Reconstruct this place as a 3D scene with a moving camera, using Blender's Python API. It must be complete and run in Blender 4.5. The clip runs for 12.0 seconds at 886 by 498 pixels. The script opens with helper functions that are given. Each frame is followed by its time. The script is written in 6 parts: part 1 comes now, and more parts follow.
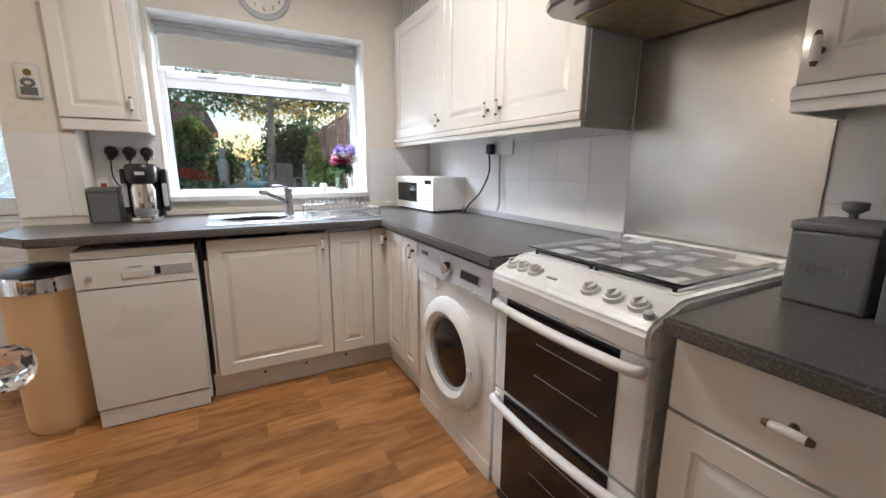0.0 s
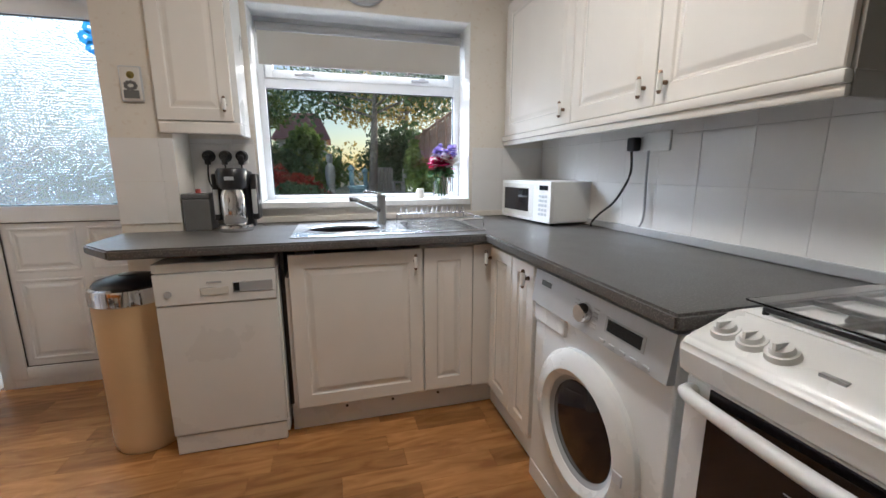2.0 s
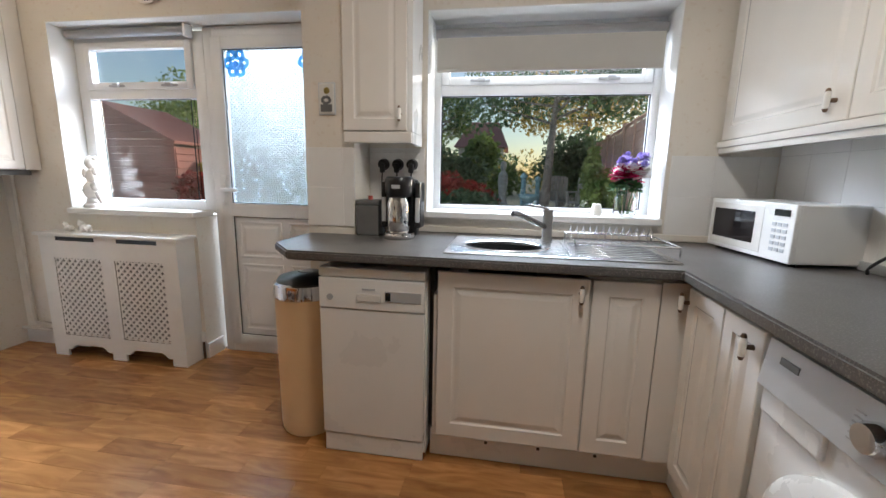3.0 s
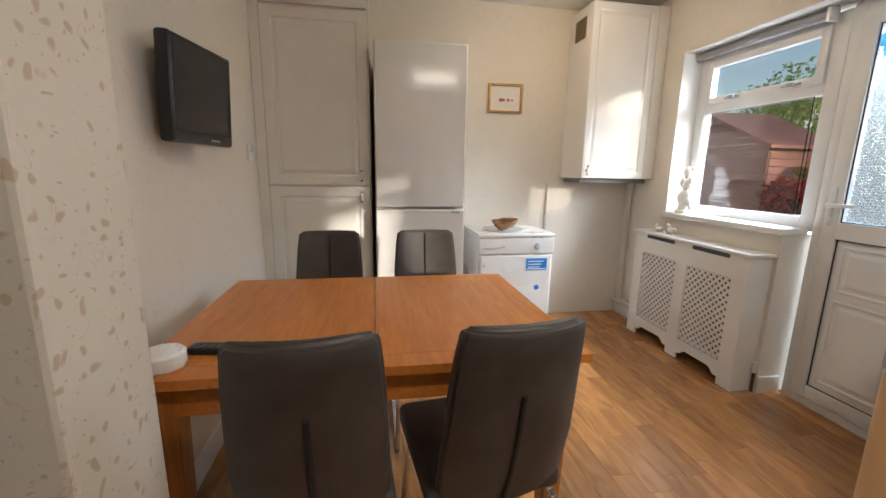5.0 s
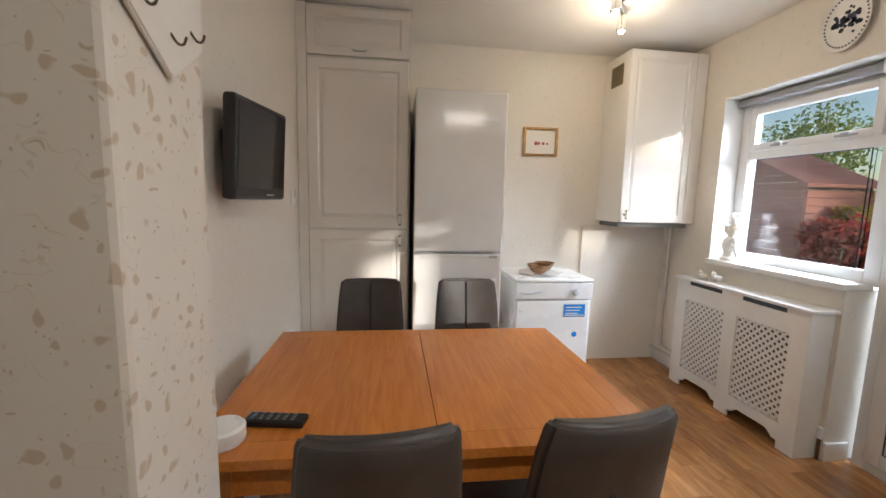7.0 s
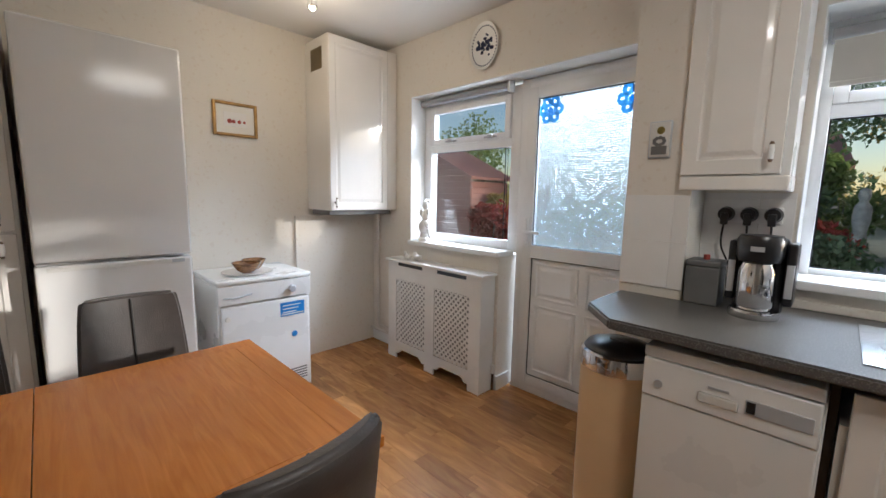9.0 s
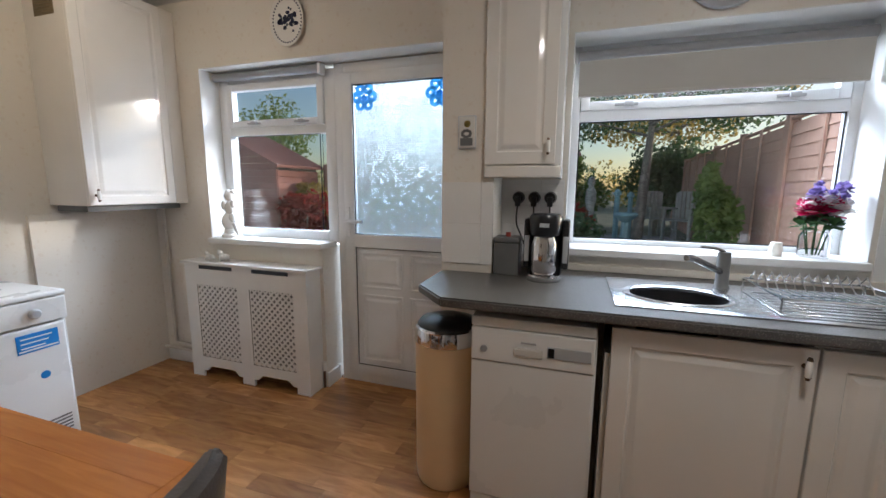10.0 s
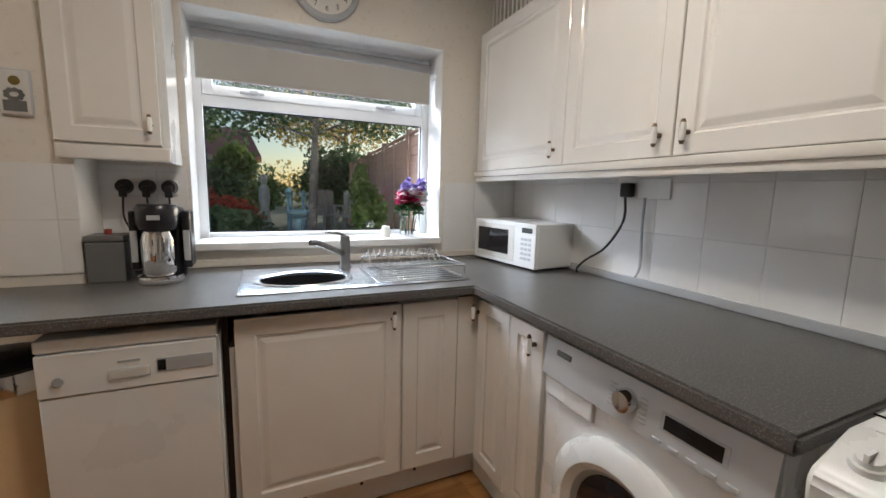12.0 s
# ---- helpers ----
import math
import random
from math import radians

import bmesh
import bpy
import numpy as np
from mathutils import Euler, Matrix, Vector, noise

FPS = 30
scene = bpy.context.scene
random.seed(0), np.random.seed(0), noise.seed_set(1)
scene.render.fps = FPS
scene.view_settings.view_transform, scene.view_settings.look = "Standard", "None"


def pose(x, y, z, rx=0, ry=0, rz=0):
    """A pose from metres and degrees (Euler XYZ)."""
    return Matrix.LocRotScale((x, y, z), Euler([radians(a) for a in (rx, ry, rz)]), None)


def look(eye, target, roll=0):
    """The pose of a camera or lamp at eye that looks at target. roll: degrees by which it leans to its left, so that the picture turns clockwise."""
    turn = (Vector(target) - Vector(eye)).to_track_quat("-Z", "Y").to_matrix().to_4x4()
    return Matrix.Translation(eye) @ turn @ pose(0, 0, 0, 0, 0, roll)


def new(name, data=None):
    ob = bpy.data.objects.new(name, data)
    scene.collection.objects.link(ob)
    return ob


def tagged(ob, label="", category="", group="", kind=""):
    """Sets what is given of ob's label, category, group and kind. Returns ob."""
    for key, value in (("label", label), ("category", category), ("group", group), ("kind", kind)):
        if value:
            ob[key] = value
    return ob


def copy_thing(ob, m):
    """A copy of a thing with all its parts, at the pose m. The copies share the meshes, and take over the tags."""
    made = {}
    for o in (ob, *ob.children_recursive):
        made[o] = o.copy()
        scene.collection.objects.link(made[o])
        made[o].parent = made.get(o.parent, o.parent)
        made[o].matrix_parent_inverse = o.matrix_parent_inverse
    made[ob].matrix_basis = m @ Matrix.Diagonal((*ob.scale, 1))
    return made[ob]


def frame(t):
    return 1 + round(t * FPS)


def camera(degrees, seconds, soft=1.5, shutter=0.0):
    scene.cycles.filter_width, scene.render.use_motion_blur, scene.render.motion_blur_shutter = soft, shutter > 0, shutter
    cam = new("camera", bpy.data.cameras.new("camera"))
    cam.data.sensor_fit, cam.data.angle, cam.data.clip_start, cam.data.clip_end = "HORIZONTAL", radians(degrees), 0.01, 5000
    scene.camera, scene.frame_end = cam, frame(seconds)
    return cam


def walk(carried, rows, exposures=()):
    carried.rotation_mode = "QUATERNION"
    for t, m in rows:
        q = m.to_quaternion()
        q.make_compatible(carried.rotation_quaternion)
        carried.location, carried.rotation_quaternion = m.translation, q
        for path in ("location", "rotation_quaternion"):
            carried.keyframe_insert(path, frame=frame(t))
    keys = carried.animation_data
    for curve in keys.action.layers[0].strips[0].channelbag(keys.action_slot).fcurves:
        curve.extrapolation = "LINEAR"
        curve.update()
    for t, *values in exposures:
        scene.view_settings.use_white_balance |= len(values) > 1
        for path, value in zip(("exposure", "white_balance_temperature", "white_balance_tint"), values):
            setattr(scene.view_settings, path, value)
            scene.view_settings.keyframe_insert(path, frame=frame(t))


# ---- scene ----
cam = camera(95.9, 12.0)
PATH = [
    (0, (0.087, 0.184, 1.197), (1.025, 1.905, 0.798), 0.4),
    (0.5, (0.13, 0.227, 1.194), (1.03, 1.97, 0.803), 0.2),
    (1, (0.187, 0.307, 1.189), (1.011, 2.083, 0.78), -0.2),
    (1.5, (0.196, 0.462, 1.192), (0.937, 2.278, 0.8), -0.3),
    (2, (0.195, 0.631, 1.191), (0.703, 2.526, 0.808), -0.1),
    (2.5, (0.235, 0.77, 1.198), (0.385, 2.731, 0.839), 0.5),
    (2.7, (0.256, 0.815, 1.2), (0.243, 2.784, 0.852), 0.8),
    (4.3, (0.127, 1.002, 1.266), (-1.52, 2.056, 0.843), 1.3),
    (4.5, (0.134, 0.984, 1.245), (-1.634, 1.827, 0.841), 1.7),
    (5, (0.135, 0.907, 1.243), (-1.799, 1.238, 0.857), 0.9),
    (5.5, (0.141, 0.805, 1.255), (-1.824, 0.848, 0.885), 0.5),
    (6, (0.145, 0.75, 1.256), (-1.826, 0.711, 0.921), 0.8),
    (6.5, (0.109, 0.758, 1.309), (-1.868, 0.823, 1.014), 1.1),
    (6.7, (0.085, 0.767, 1.339), (-1.892, 0.899, 1.067), 1.3),
    (8.3, (0.019, 0.867, 1.33), (-1.723, 1.821, 1.093), 1.1),
    (8.5, (-0.026, 0.88, 1.314), (-1.689, 1.965, 1.073), 1.1),
    (9, (-0.081, 0.955, 1.323), (-1.48, 2.361, 1.06), 1.1),
    (9.5, (-0.119, 0.958, 1.321), (-1.164, 2.64, 1.044), 0.8),
    (10, (-0.154, 0.943, 1.317), (-0.775, 2.819, 1.014), 0.4),
    (10.5, (-0.12, 0.936, 1.302), (-0.32, 2.9, 0.98), 0.6),
    (11, (-0.05, 0.938, 1.302), (0.139, 2.903, 0.975), 1.1),
    (11.5, (0.014, 0.95, 1.301), (0.531, 2.856, 0.985), 1.7),
    (12, (0.09, 0.947, 1.274), (0.904, 2.752, 0.997), 1.4),
]
EXPOSURES = [
    (0.0, 0.65, 5650, 10), (1.5, 0.4, 5600, 10), (2.5, 0.15, 5650, 10), (4.5, 0.2, 6050, 10), (6.0, 0.33, 5950, 10),
    (8.5, 0.15, 5600, 10), (9.5, -0.12, 5550, 10), (10.5, -0.28, 5600, 10), (12.0, -0.02, 5850, 10),
]
walk(cam, [(t, look(eye, target, roll)) for t, eye, target, roll in PATH], EXPOSURES)

# ---- light ----
world = bpy.data.worlds.new("sky")
scene.world = world
world.use_nodes = True
wn = world.node_tree
sky = wn.nodes.new("ShaderNodeTexSky")
sky.sky_type, sky.sun_disc = "NISHITA", False
SUN_TRAVEL = Vector((-1.3, -1.0, -0.28)).normalized()
sky.sun_elevation = math.asin(-SUN_TRAVEL.z)
sky.sun_rotation = math.atan2(-SUN_TRAVEL.x, -SUN_TRAVEL.y)
wn.links.new(sky.outputs[0], wn.nodes["Background"].inputs[0])
wn.nodes["Background"].inputs[1].default_value = 0.15
sun = new("sun", bpy.data.lights.new("sun", "SUN"))
sun.data.energy, sun.data.angle, sun.data.color = 4.0, radians(1.8), (1.0, 0.88, 0.72)
sun.matrix_world = look((0, 0, 0), SUN_TRAVEL)


def area(name, eye, target, sx, sy, watts, col):
    l = new(name, bpy.data.lights.new(name, "AREA"))
    l.data.shape, l.data.size, l.data.size_y, l.data.energy, l.data.color = "RECTANGLE", sx, sy, watts, col
    l.matrix_world = look(eye, target)
    return l


# Lamps added outside, above view, to stand in for skylight through the openings.
area("sky_fill_sink_window", (0.4, 5.0, 3.05), (0.4, 1.6, 0.9), 1.8, 1.0, 110, (0.88, 0.94, 1.0))
area("sky_fill_back_door", (-1.7, 5.0, 3.05), (-1.4, 1.6, 0.9), 2.2, 1.0, 330, (0.88, 0.94, 1.0))
area("ceiling_light_glow", (0.4, 1.7, 2.40), (0.4, 1.7, 0), 0.14, 0.55, 15, (1.0, 0.89, 0.74))
for lx, ly in ((-2.12, 1.97), (-2.35, 2.14)):
    s = new("spot_glow", bpy.data.lights.new("spot_glow", "POINT"))
    s.data.energy, s.data.color, s.data.shadow_soft_size = 3.5, (1.0, 0.78, 0.52), 0.03
    s.location = (lx, ly, 2.27)

# ---- materials ----


def material(name, col, rough=0.5, metal=0.0, var=0.0, scale=6.0, bump=0.0, bscale=60.0, col2=None, coat=0.0, rand=0.0, spec=0.5):
    m = bpy.data.materials.new(name)
    m.use_nodes = True
    n, l = m.node_tree.nodes, m.node_tree.links
    b = n["Principled BSDF"]
    b.inputs["Base Color"].default_value = (*col, 1)
    b.inputs["Roughness"].default_value = rough
    b.inputs["Metallic"].default_value = metal
    b.inputs["Coat Weight"].default_value = coat
    b.inputs["Specular IOR Level"].default_value = spec
    tc = n.new("ShaderNodeTexCoord")
    if var > 0 or col2:
        t = n.new("ShaderNodeTexNoise")
        t.inputs["Scale"].default_value, t.inputs["Detail"].default_value = scale, 6
        l.new(tc.outputs["Object"], t.inputs["Vector"])
        r = n.new("ShaderNodeValToRGB")
        lo = col2 if col2 else tuple(c * (1 - var) for c in col)
        r.color_ramp.elements[0].color, r.color_ramp.elements[0].position = (*lo, 1), 0.36
        r.color_ramp.elements[1].color, r.color_ramp.elements[1].position = (*col, 1), 0.62
        l.new(t.outputs["Fac"], r.inputs["Fac"])
        out = r.outputs["Color"]
        if rand > 0:
            oi = n.new("ShaderNodeObjectInfo")
            mr = n.new("ShaderNodeMapRange")
            mr.inputs["To Min"].default_value, mr.inputs["To Max"].default_value = 1 - rand, 1 + rand
            l.new(oi.outputs["Random"], mr.inputs["Value"])
            hs = n.new("ShaderNodeHueSaturation")
            l.new(mr.outputs["Result"], hs.inputs["Value"])
            l.new(out, hs.inputs["Color"])
            out = hs.outputs["Color"]
        l.new(out, b.inputs["Base Color"])
        rr = n.new("ShaderNodeMapRange")
        rr.inputs["To Min"].default_value, rr.inputs["To Max"].default_value = max(0.02, rough * 0.82), min(1, rough * 1.2)
        l.new(t.outputs["Fac"], rr.inputs["Value"])
        l.new(rr.outputs["Result"], b.inputs["Roughness"])
    if bump > 0:
        t2 = n.new("ShaderNodeTexNoise")
        t2.inputs["Scale"].default_value, t2.inputs["Detail"].default_value = bscale, 4
        l.new(tc.outputs["Object"], t2.inputs["Vector"])
        bp = n.new("ShaderNodeBump")
        bp.inputs["Strength"].default_value, bp.inputs["Distance"].default_value = bump, 0.01
        l.new(t2.outputs["Fac"], bp.inputs["Height"])
        l.new(bp.outputs["Normal"], b.inputs["Normal"])
    return m


def wood(name, light, dark, rough, stretch, rand=0.0, scale=3.0):
    """Wood with the grain along x, y or z, given by the small number in stretch."""
    m = bpy.data.materials.new(name)
    m.use_nodes = True
    n, l = m.node_tree.nodes, m.node_tree.links
    b = n["Principled BSDF"]
    b.inputs["Roughness"].default_value = rough
    tc = n.new("ShaderNodeTexCoord")
    mp = n.new("ShaderNodeMapping")
    mp.inputs["Scale"].default_value = stretch
    oi = n.new("ShaderNodeObjectInfo")
    sh = n.new("ShaderNodeVectorMath")
    sh.operation = "SCALE"
    sh.inputs[0].default_value = (13, 7, 5)
    l.new(oi.outputs["Random"], sh.inputs["Scale"])
    l.new(sh.outputs["Vector"], mp.inputs["Location"])
    l.new(tc.outputs["Object"], mp.inputs["Vector"])
    t = n.new("ShaderNodeTexNoise")
    t.inputs["Scale"].default_value, t.inputs["Detail"].default_value, t.inputs["Distortion"].default_value = scale, 8, 1.2
    l.new(mp.outputs["Vector"], t.inputs["Vector"])
    r = n.new("ShaderNodeValToRGB")
    r.color_ramp.elements[0].color, r.color_ramp.elements[0].position = (*dark, 1), 0.3
    r.color_ramp.elements[1].color, r.color_ramp.elements[1].position = (*light, 1), 0.68
    l.new(t.outputs["Fac"], r.inputs["Fac"])
    hs = n.new("ShaderNodeHueSaturation")
    mr = n.new("ShaderNodeMapRange")
    mr.inputs["To Min"].default_value, mr.inputs["To Max"].default_value = 1 - rand, 1 + rand
    l.new(oi.outputs["Random"], mr.inputs["Value"])
    l.new(mr.outputs["Result"], hs.inputs["Value"])
    l.new(r.outputs["Color"], hs.inputs["Color"])
    l.new(hs.outputs["Color"], b.inputs["Base Color"])
    bp = n.new("ShaderNodeBump")
    bp.inputs["Strength"].default_value, bp.inputs["Distance"].default_value = 0.12, 0.004
    l.new(t.outputs["Fac"], bp.inputs["Height"])
    l.new(bp.outputs["Normal"], b.inputs["Normal"])
    return m


def wallpaper(name, ground, ink, strength):
    """Cream paper with small flower heads and thin stems."""
    m = bpy.data.materials.new(name)
    m.use_nodes = True
    n, l = m.node_tree.nodes, m.node_tree.links
    b = n["Principled BSDF"]
    b.inputs["Roughness"].default_value = 0.62
    tc = n.new("ShaderNodeTexCoord")
    warp = n.new("ShaderNodeTexNoise")
    warp.inputs["Scale"].default_value = 14
    l.new(tc.outputs["Object"], warp.inputs["Vector"])
    ad = n.new("ShaderNodeMixRGB")
    ad.blend_type, ad.inputs[0].default_value = "ADD", 0.08
    l.new(tc.outputs["Object"], ad.inputs[1])
    l.new(warp.outputs["Color"], ad.inputs[2])

    def step(src, lo, hi):
        q = n.new("ShaderNodeMapRange")
        q.interpolation_type = "SMOOTHSTEP"
        q.inputs["From Min"].default_value, q.inputs["From Max"].default_value = lo, hi
        q.inputs["To Min"].default_value, q.inputs["To Max"].default_value = 1, 0
        l.new(src, q.inputs["Value"])
        return q.outputs["Result"]

    v = n.new("ShaderNodeTexVoronoi")
    v.inputs["Scale"].default_value = 24
    l.new(ad.outputs[0], v.inputs["Vector"])
    heads = step(v.outputs["Distance"], 0.17, 0.27)
    v2 = n.new("ShaderNodeTexVoronoi")
    v2.inputs["Scale"].default_value = 52
    l.new(ad.outputs[0], v2.inputs["Vector"])
    buds = step(v2.outputs["Distance"], 0.10, 0.17)
    s = n.new("ShaderNodeTexNoise")
    s.inputs["Scale"].default_value, s.inputs["Detail"].default_value = 13, 1
    l.new(ad.outputs[0], s.inputs["Vector"])
    a = n.new("ShaderNodeMath")
    a.operation = "SUBTRACT"
    a.inputs[1].default_value = 0.5
    l.new(s.outputs["Fac"], a.inputs[0])
    a2 = n.new("ShaderNodeMath")
    a2.operation = "ABSOLUTE"
    l.new(a.outputs[0], a2.inputs[0])
    thin = step(a2.outputs[0], 0.0015, 0.006)
    gap = n.new("ShaderNodeTexNoise")
    gap.inputs["Scale"].default_value = 16
    l.new(tc.outputs["Object"], gap.inputs["Vector"])
    cut = n.new("ShaderNodeMath")
    cut.operation, cut.inputs[1].default_value = "GREATER_THAN", 0.47
    l.new(gap.outputs["Fac"], cut.inputs[0])
    both = n.new("ShaderNodeMath")
    both.operation = "MULTIPLY"
    l.new(thin, both.inputs[0])
    l.new(cut.outputs[0], both.inputs[1])
    pale = n.new("ShaderNodeMath")
    pale.operation, pale.inputs[1].default_value = "MULTIPLY", 0.5
    l.new(both.outputs[0], pale.inputs[0])
    stems = pale.outputs[0]
    mx = n.new("ShaderNodeMath")
    mx.operation = "MAXIMUM"
    l.new(heads, mx.inputs[0])
    l.new(buds, mx.inputs[1])
    mx2 = n.new("ShaderNodeMath")
    mx2.operation = "MAXIMUM"
    l.new(mx.outputs[0], mx2.inputs[0])
    l.new(stems, mx2.inputs[1])
    st = n.new("ShaderNodeMath")
    st.operation = "MULTIPLY"
    st.inputs[1].default_value = strength
    l.new(mx2.outputs[0], st.inputs[0])
    mix = n.new("ShaderNodeMixRGB")
    mix.inputs[1].default_value, mix.inputs[2].default_value = (*ground, 1), (*ink, 1)
    l.new(st.outputs[0], mix.inputs[0])
    l.new(mix.outputs[0], b.inputs["Base Color"])
    bp = n.new("ShaderNodeBump")
    bp.inputs["Strength"].default_value, bp.inputs["Distance"].default_value = 0.25, 0.002
    l.new(warp.outputs["Fac"], bp.inputs["Height"])
    l.new(bp.outputs["Normal"], b.inputs["Normal"])
    return m


def speckle(name, base, dots, rough):
    m = material(name, base, rough, var=0.10, scale=9)
    n, l = m.node_tree.nodes, m.node_tree.links
    b = n["Principled BSDF"]
    old = b.inputs["Base Color"].links[0].from_socket
    tc = n.new("ShaderNodeTexCoord")
    t = n.new("ShaderNodeTexNoise")
    t.inputs["Scale"].default_value, t.inputs["Detail"].default_value = 220, 2
    l.new(tc.outputs["Object"], t.inputs["Vector"])
    r = n.new("ShaderNodeMapRange")
    r.inputs["From Min"].default_value, r.inputs["From Max"].default_value = 0.52, 0.68
    l.new(t.outputs["Fac"], r.inputs["Value"])
    mix = n.new("ShaderNodeMixRGB")
    mix.inputs[2].default_value = (*dots, 1)
    l.new(r.outputs["Result"], mix.inputs[0])
    l.new(old, mix.inputs[1])
    l.new(mix.outputs[0], b.inputs["Base Color"])
    return m


def brushed(name, col, rough):
    """Steel brushed along z, so that its reflections smear sideways."""
    m = material(name, col, rough, metal=1.0)
    n, l = m.node_tree.nodes, m.node_tree.links
    tc = n.new("ShaderNodeTexCoord")
    mp = n.new("ShaderNodeMapping")
    mp.inputs["Scale"].default_value = (4, 4, 260)
    t = n.new("ShaderNodeTexNoise")
    t.inputs["Scale"].default_value, t.inputs["Detail"].default_value = 2.0, 5
    l.new(tc.outputs["Object"], mp.inputs["Vector"])
    l.new(mp.outputs["Vector"], t.inputs["Vector"])
    bp = n.new("ShaderNodeBump")
    bp.inputs["Strength"].default_value, bp.inputs["Distance"].default_value = 0.16, 0.002
    l.new(t.outputs["Fac"], bp.inputs["Height"])
    l.new(bp.outputs["Normal"], n["Principled BSDF"].inputs["Normal"])
    return m


def glass(name, rough=0.0, col=(1, 1, 1), ior=1.45, bump=0.0, bscale=(0.03, 0.012, 0.004)):
    m = bpy.data.materials.new(name)
    m.use_nodes = True
    n, l = m.node_tree.nodes, m.node_tree.links
    b = n["Principled BSDF"]
    b.inputs["Base Color"].default_value = (*col, 1)
    b.inputs["Transmission Weight"].default_value = 1
    b.inputs["Roughness"].default_value = rough
    b.inputs["IOR"].default_value = ior
    if bump:
        tc = n.new("ShaderNodeTexCoord")
        mp = n.new("ShaderNodeMapping")
        mp.inputs["Rotation"].default_value = (radians(90), 0, 0)
        v = n.new("ShaderNodeTexBrick")
        for key, val in zip(("Scale", "Brick Width", "Row Height", "Mortar Size", "Mortar Smooth"), (1.0, *bscale, 1.0)):
            v.inputs[key].default_value = val
        wob = n.new("ShaderNodeTexNoise")
        wob.inputs["Scale"].default_value = 30
        l.new(tc.outputs["Object"], wob.inputs["Vector"])
        shift = n.new("ShaderNodeMixRGB")
        shift.blend_type, shift.inputs[0].default_value = "ADD", 0.012
        l.new(tc.outputs["Object"], shift.inputs[1])
        l.new(wob.outputs["Color"], shift.inputs[2])
        l.new(shift.outputs[0], mp.inputs["Vector"])
        l.new(mp.outputs["Vector"], v.inputs["Vector"])
        bp = n.new("ShaderNodeBump")
        bp.inputs["Strength"].default_value, bp.inputs["Distance"].default_value = bump, 0.01
        l.new(v.outputs["Fac"], bp.inputs["Height"])
        l.new(bp.outputs["Normal"], b.inputs["Normal"])
    return m


def emitter(name, col, power):
    m = bpy.data.materials.new(name)
    m.use_nodes = True
    b = m.node_tree.nodes["Principled BSDF"]
    b.inputs["Base Color"].default_value = (*col, 1)
    b.inputs["Emission Color"].default_value = (*col, 1)
    b.inputs["Emission Strength"].default_value = power
    return m


M_GLOSS = material("cream_gloss_door", (0.80, 0.765, 0.71), 0.09, var=0.04, scale=3, bump=0.03, bscale=5, coat=0.3)
M_CARC = material("cabinet_carcass", (0.70, 0.68, 0.63), 0.4, var=0.06, scale=4)
# Darker tone of the carcass, for wall cabinet bodies and end pelmets.
M_SIDE = material("darker_carcass_side", (0.50, 0.49, 0.46), 0.35, var=0.08, scale=4)
M_WHITE = material("white_appliance", (0.80, 0.795, 0.77), 0.28, var=0.03, scale=3)
M_FRIDGE = material("fridge_enamel", (0.78, 0.765, 0.735), 0.13, var=0.03, scale=3, bump=0.02, bscale=4)
M_PAINT = material("white_paint", (0.78, 0.77, 0.74), 0.42, var=0.06, scale=5, bump=0.05, bscale=40)
M_PVC = material("white_upvc", (0.80, 0.81, 0.82), 0.3, var=0.04, scale=5)
M_CEIL = material("ceiling_paint", (0.80, 0.78, 0.74), 0.8, var=0.05, scale=2, bump=0.15, bscale=120)
M_PAPER = wallpaper("flowered_wallpaper", (0.73, 0.68, 0.60), (0.50, 0.36, 0.22), 0.16)
M_NIB = wallpaper("flowered_wallpaper_near", (0.71, 0.655, 0.57), (0.47, 0.33, 0.19), 0.62)
M_TILE = material("glazed_tile", (0.78, 0.765, 0.74), 0.12, var=0.04, scale=5, bump=0.06, bscale=14, rand=0.03)
M_GROUT = material("grout", (0.78, 0.765, 0.74), 0.85, var=0.1, scale=20)
M_WORK = speckle("speckled_laminate", (0.098, 0.092, 0.086), (0.19, 0.18, 0.165), 0.32)
M_FLOOR = wood("floor_board_wood", (0.47, 0.225, 0.074), (0.28, 0.122, 0.038), 0.24, (1.5, 7, 7), rand=0.30, scale=2.6)
M_JOINT = material("board_joint", (0.09, 0.045, 0.02), 0.7, var=0.2)
M_TABLE = wood("honey_wood", (0.58, 0.205, 0.032), (0.46, 0.15, 0.022), 0.26, (2.0, 26, 26), rand=0.03, scale=2.0)
M_TABLE2 = wood("honey_wood_leg", (0.46, 0.175, 0.035), (0.33, 0.11, 0.018), 0.3, (26, 26, 2), scale=2.0)
M_LEATH = material("brown_grey_leather", (0.062, 0.051, 0.045), 0.42, var=0.25, scale=10, bump=0.12, bscale=220)
M_STITCH = material("leather_seam", (0.02, 0.017, 0.015), 0.7)
M_CHROME = material("chrome", (0.75, 0.75, 0.76), 0.1, metal=1)
M_STEEL = brushed("brushed_steel", (0.56, 0.54, 0.51), 0.24)
M_TAP = material("dark_tap_metal", (0.30, 0.29, 0.28), 0.25, metal=1, var=0.1, scale=12)
M_SINK = material("sink_steel", (0.66, 0.66, 0.66), 0.24, metal=1, var=0.1, scale=12)
M_HOODM = material("hood_steel", (0.30, 0.285, 0.26), 0.32, metal=1, var=0.15, scale=8)
M_HOODF = material("hood_filter", (0.36, 0.30, 0.17), 0.45, metal=0.8, var=0.3, scale=30)
M_BLACK = material("black_plastic_and_gaps", (0.012, 0.012, 0.014), 0.3, var=0.2)
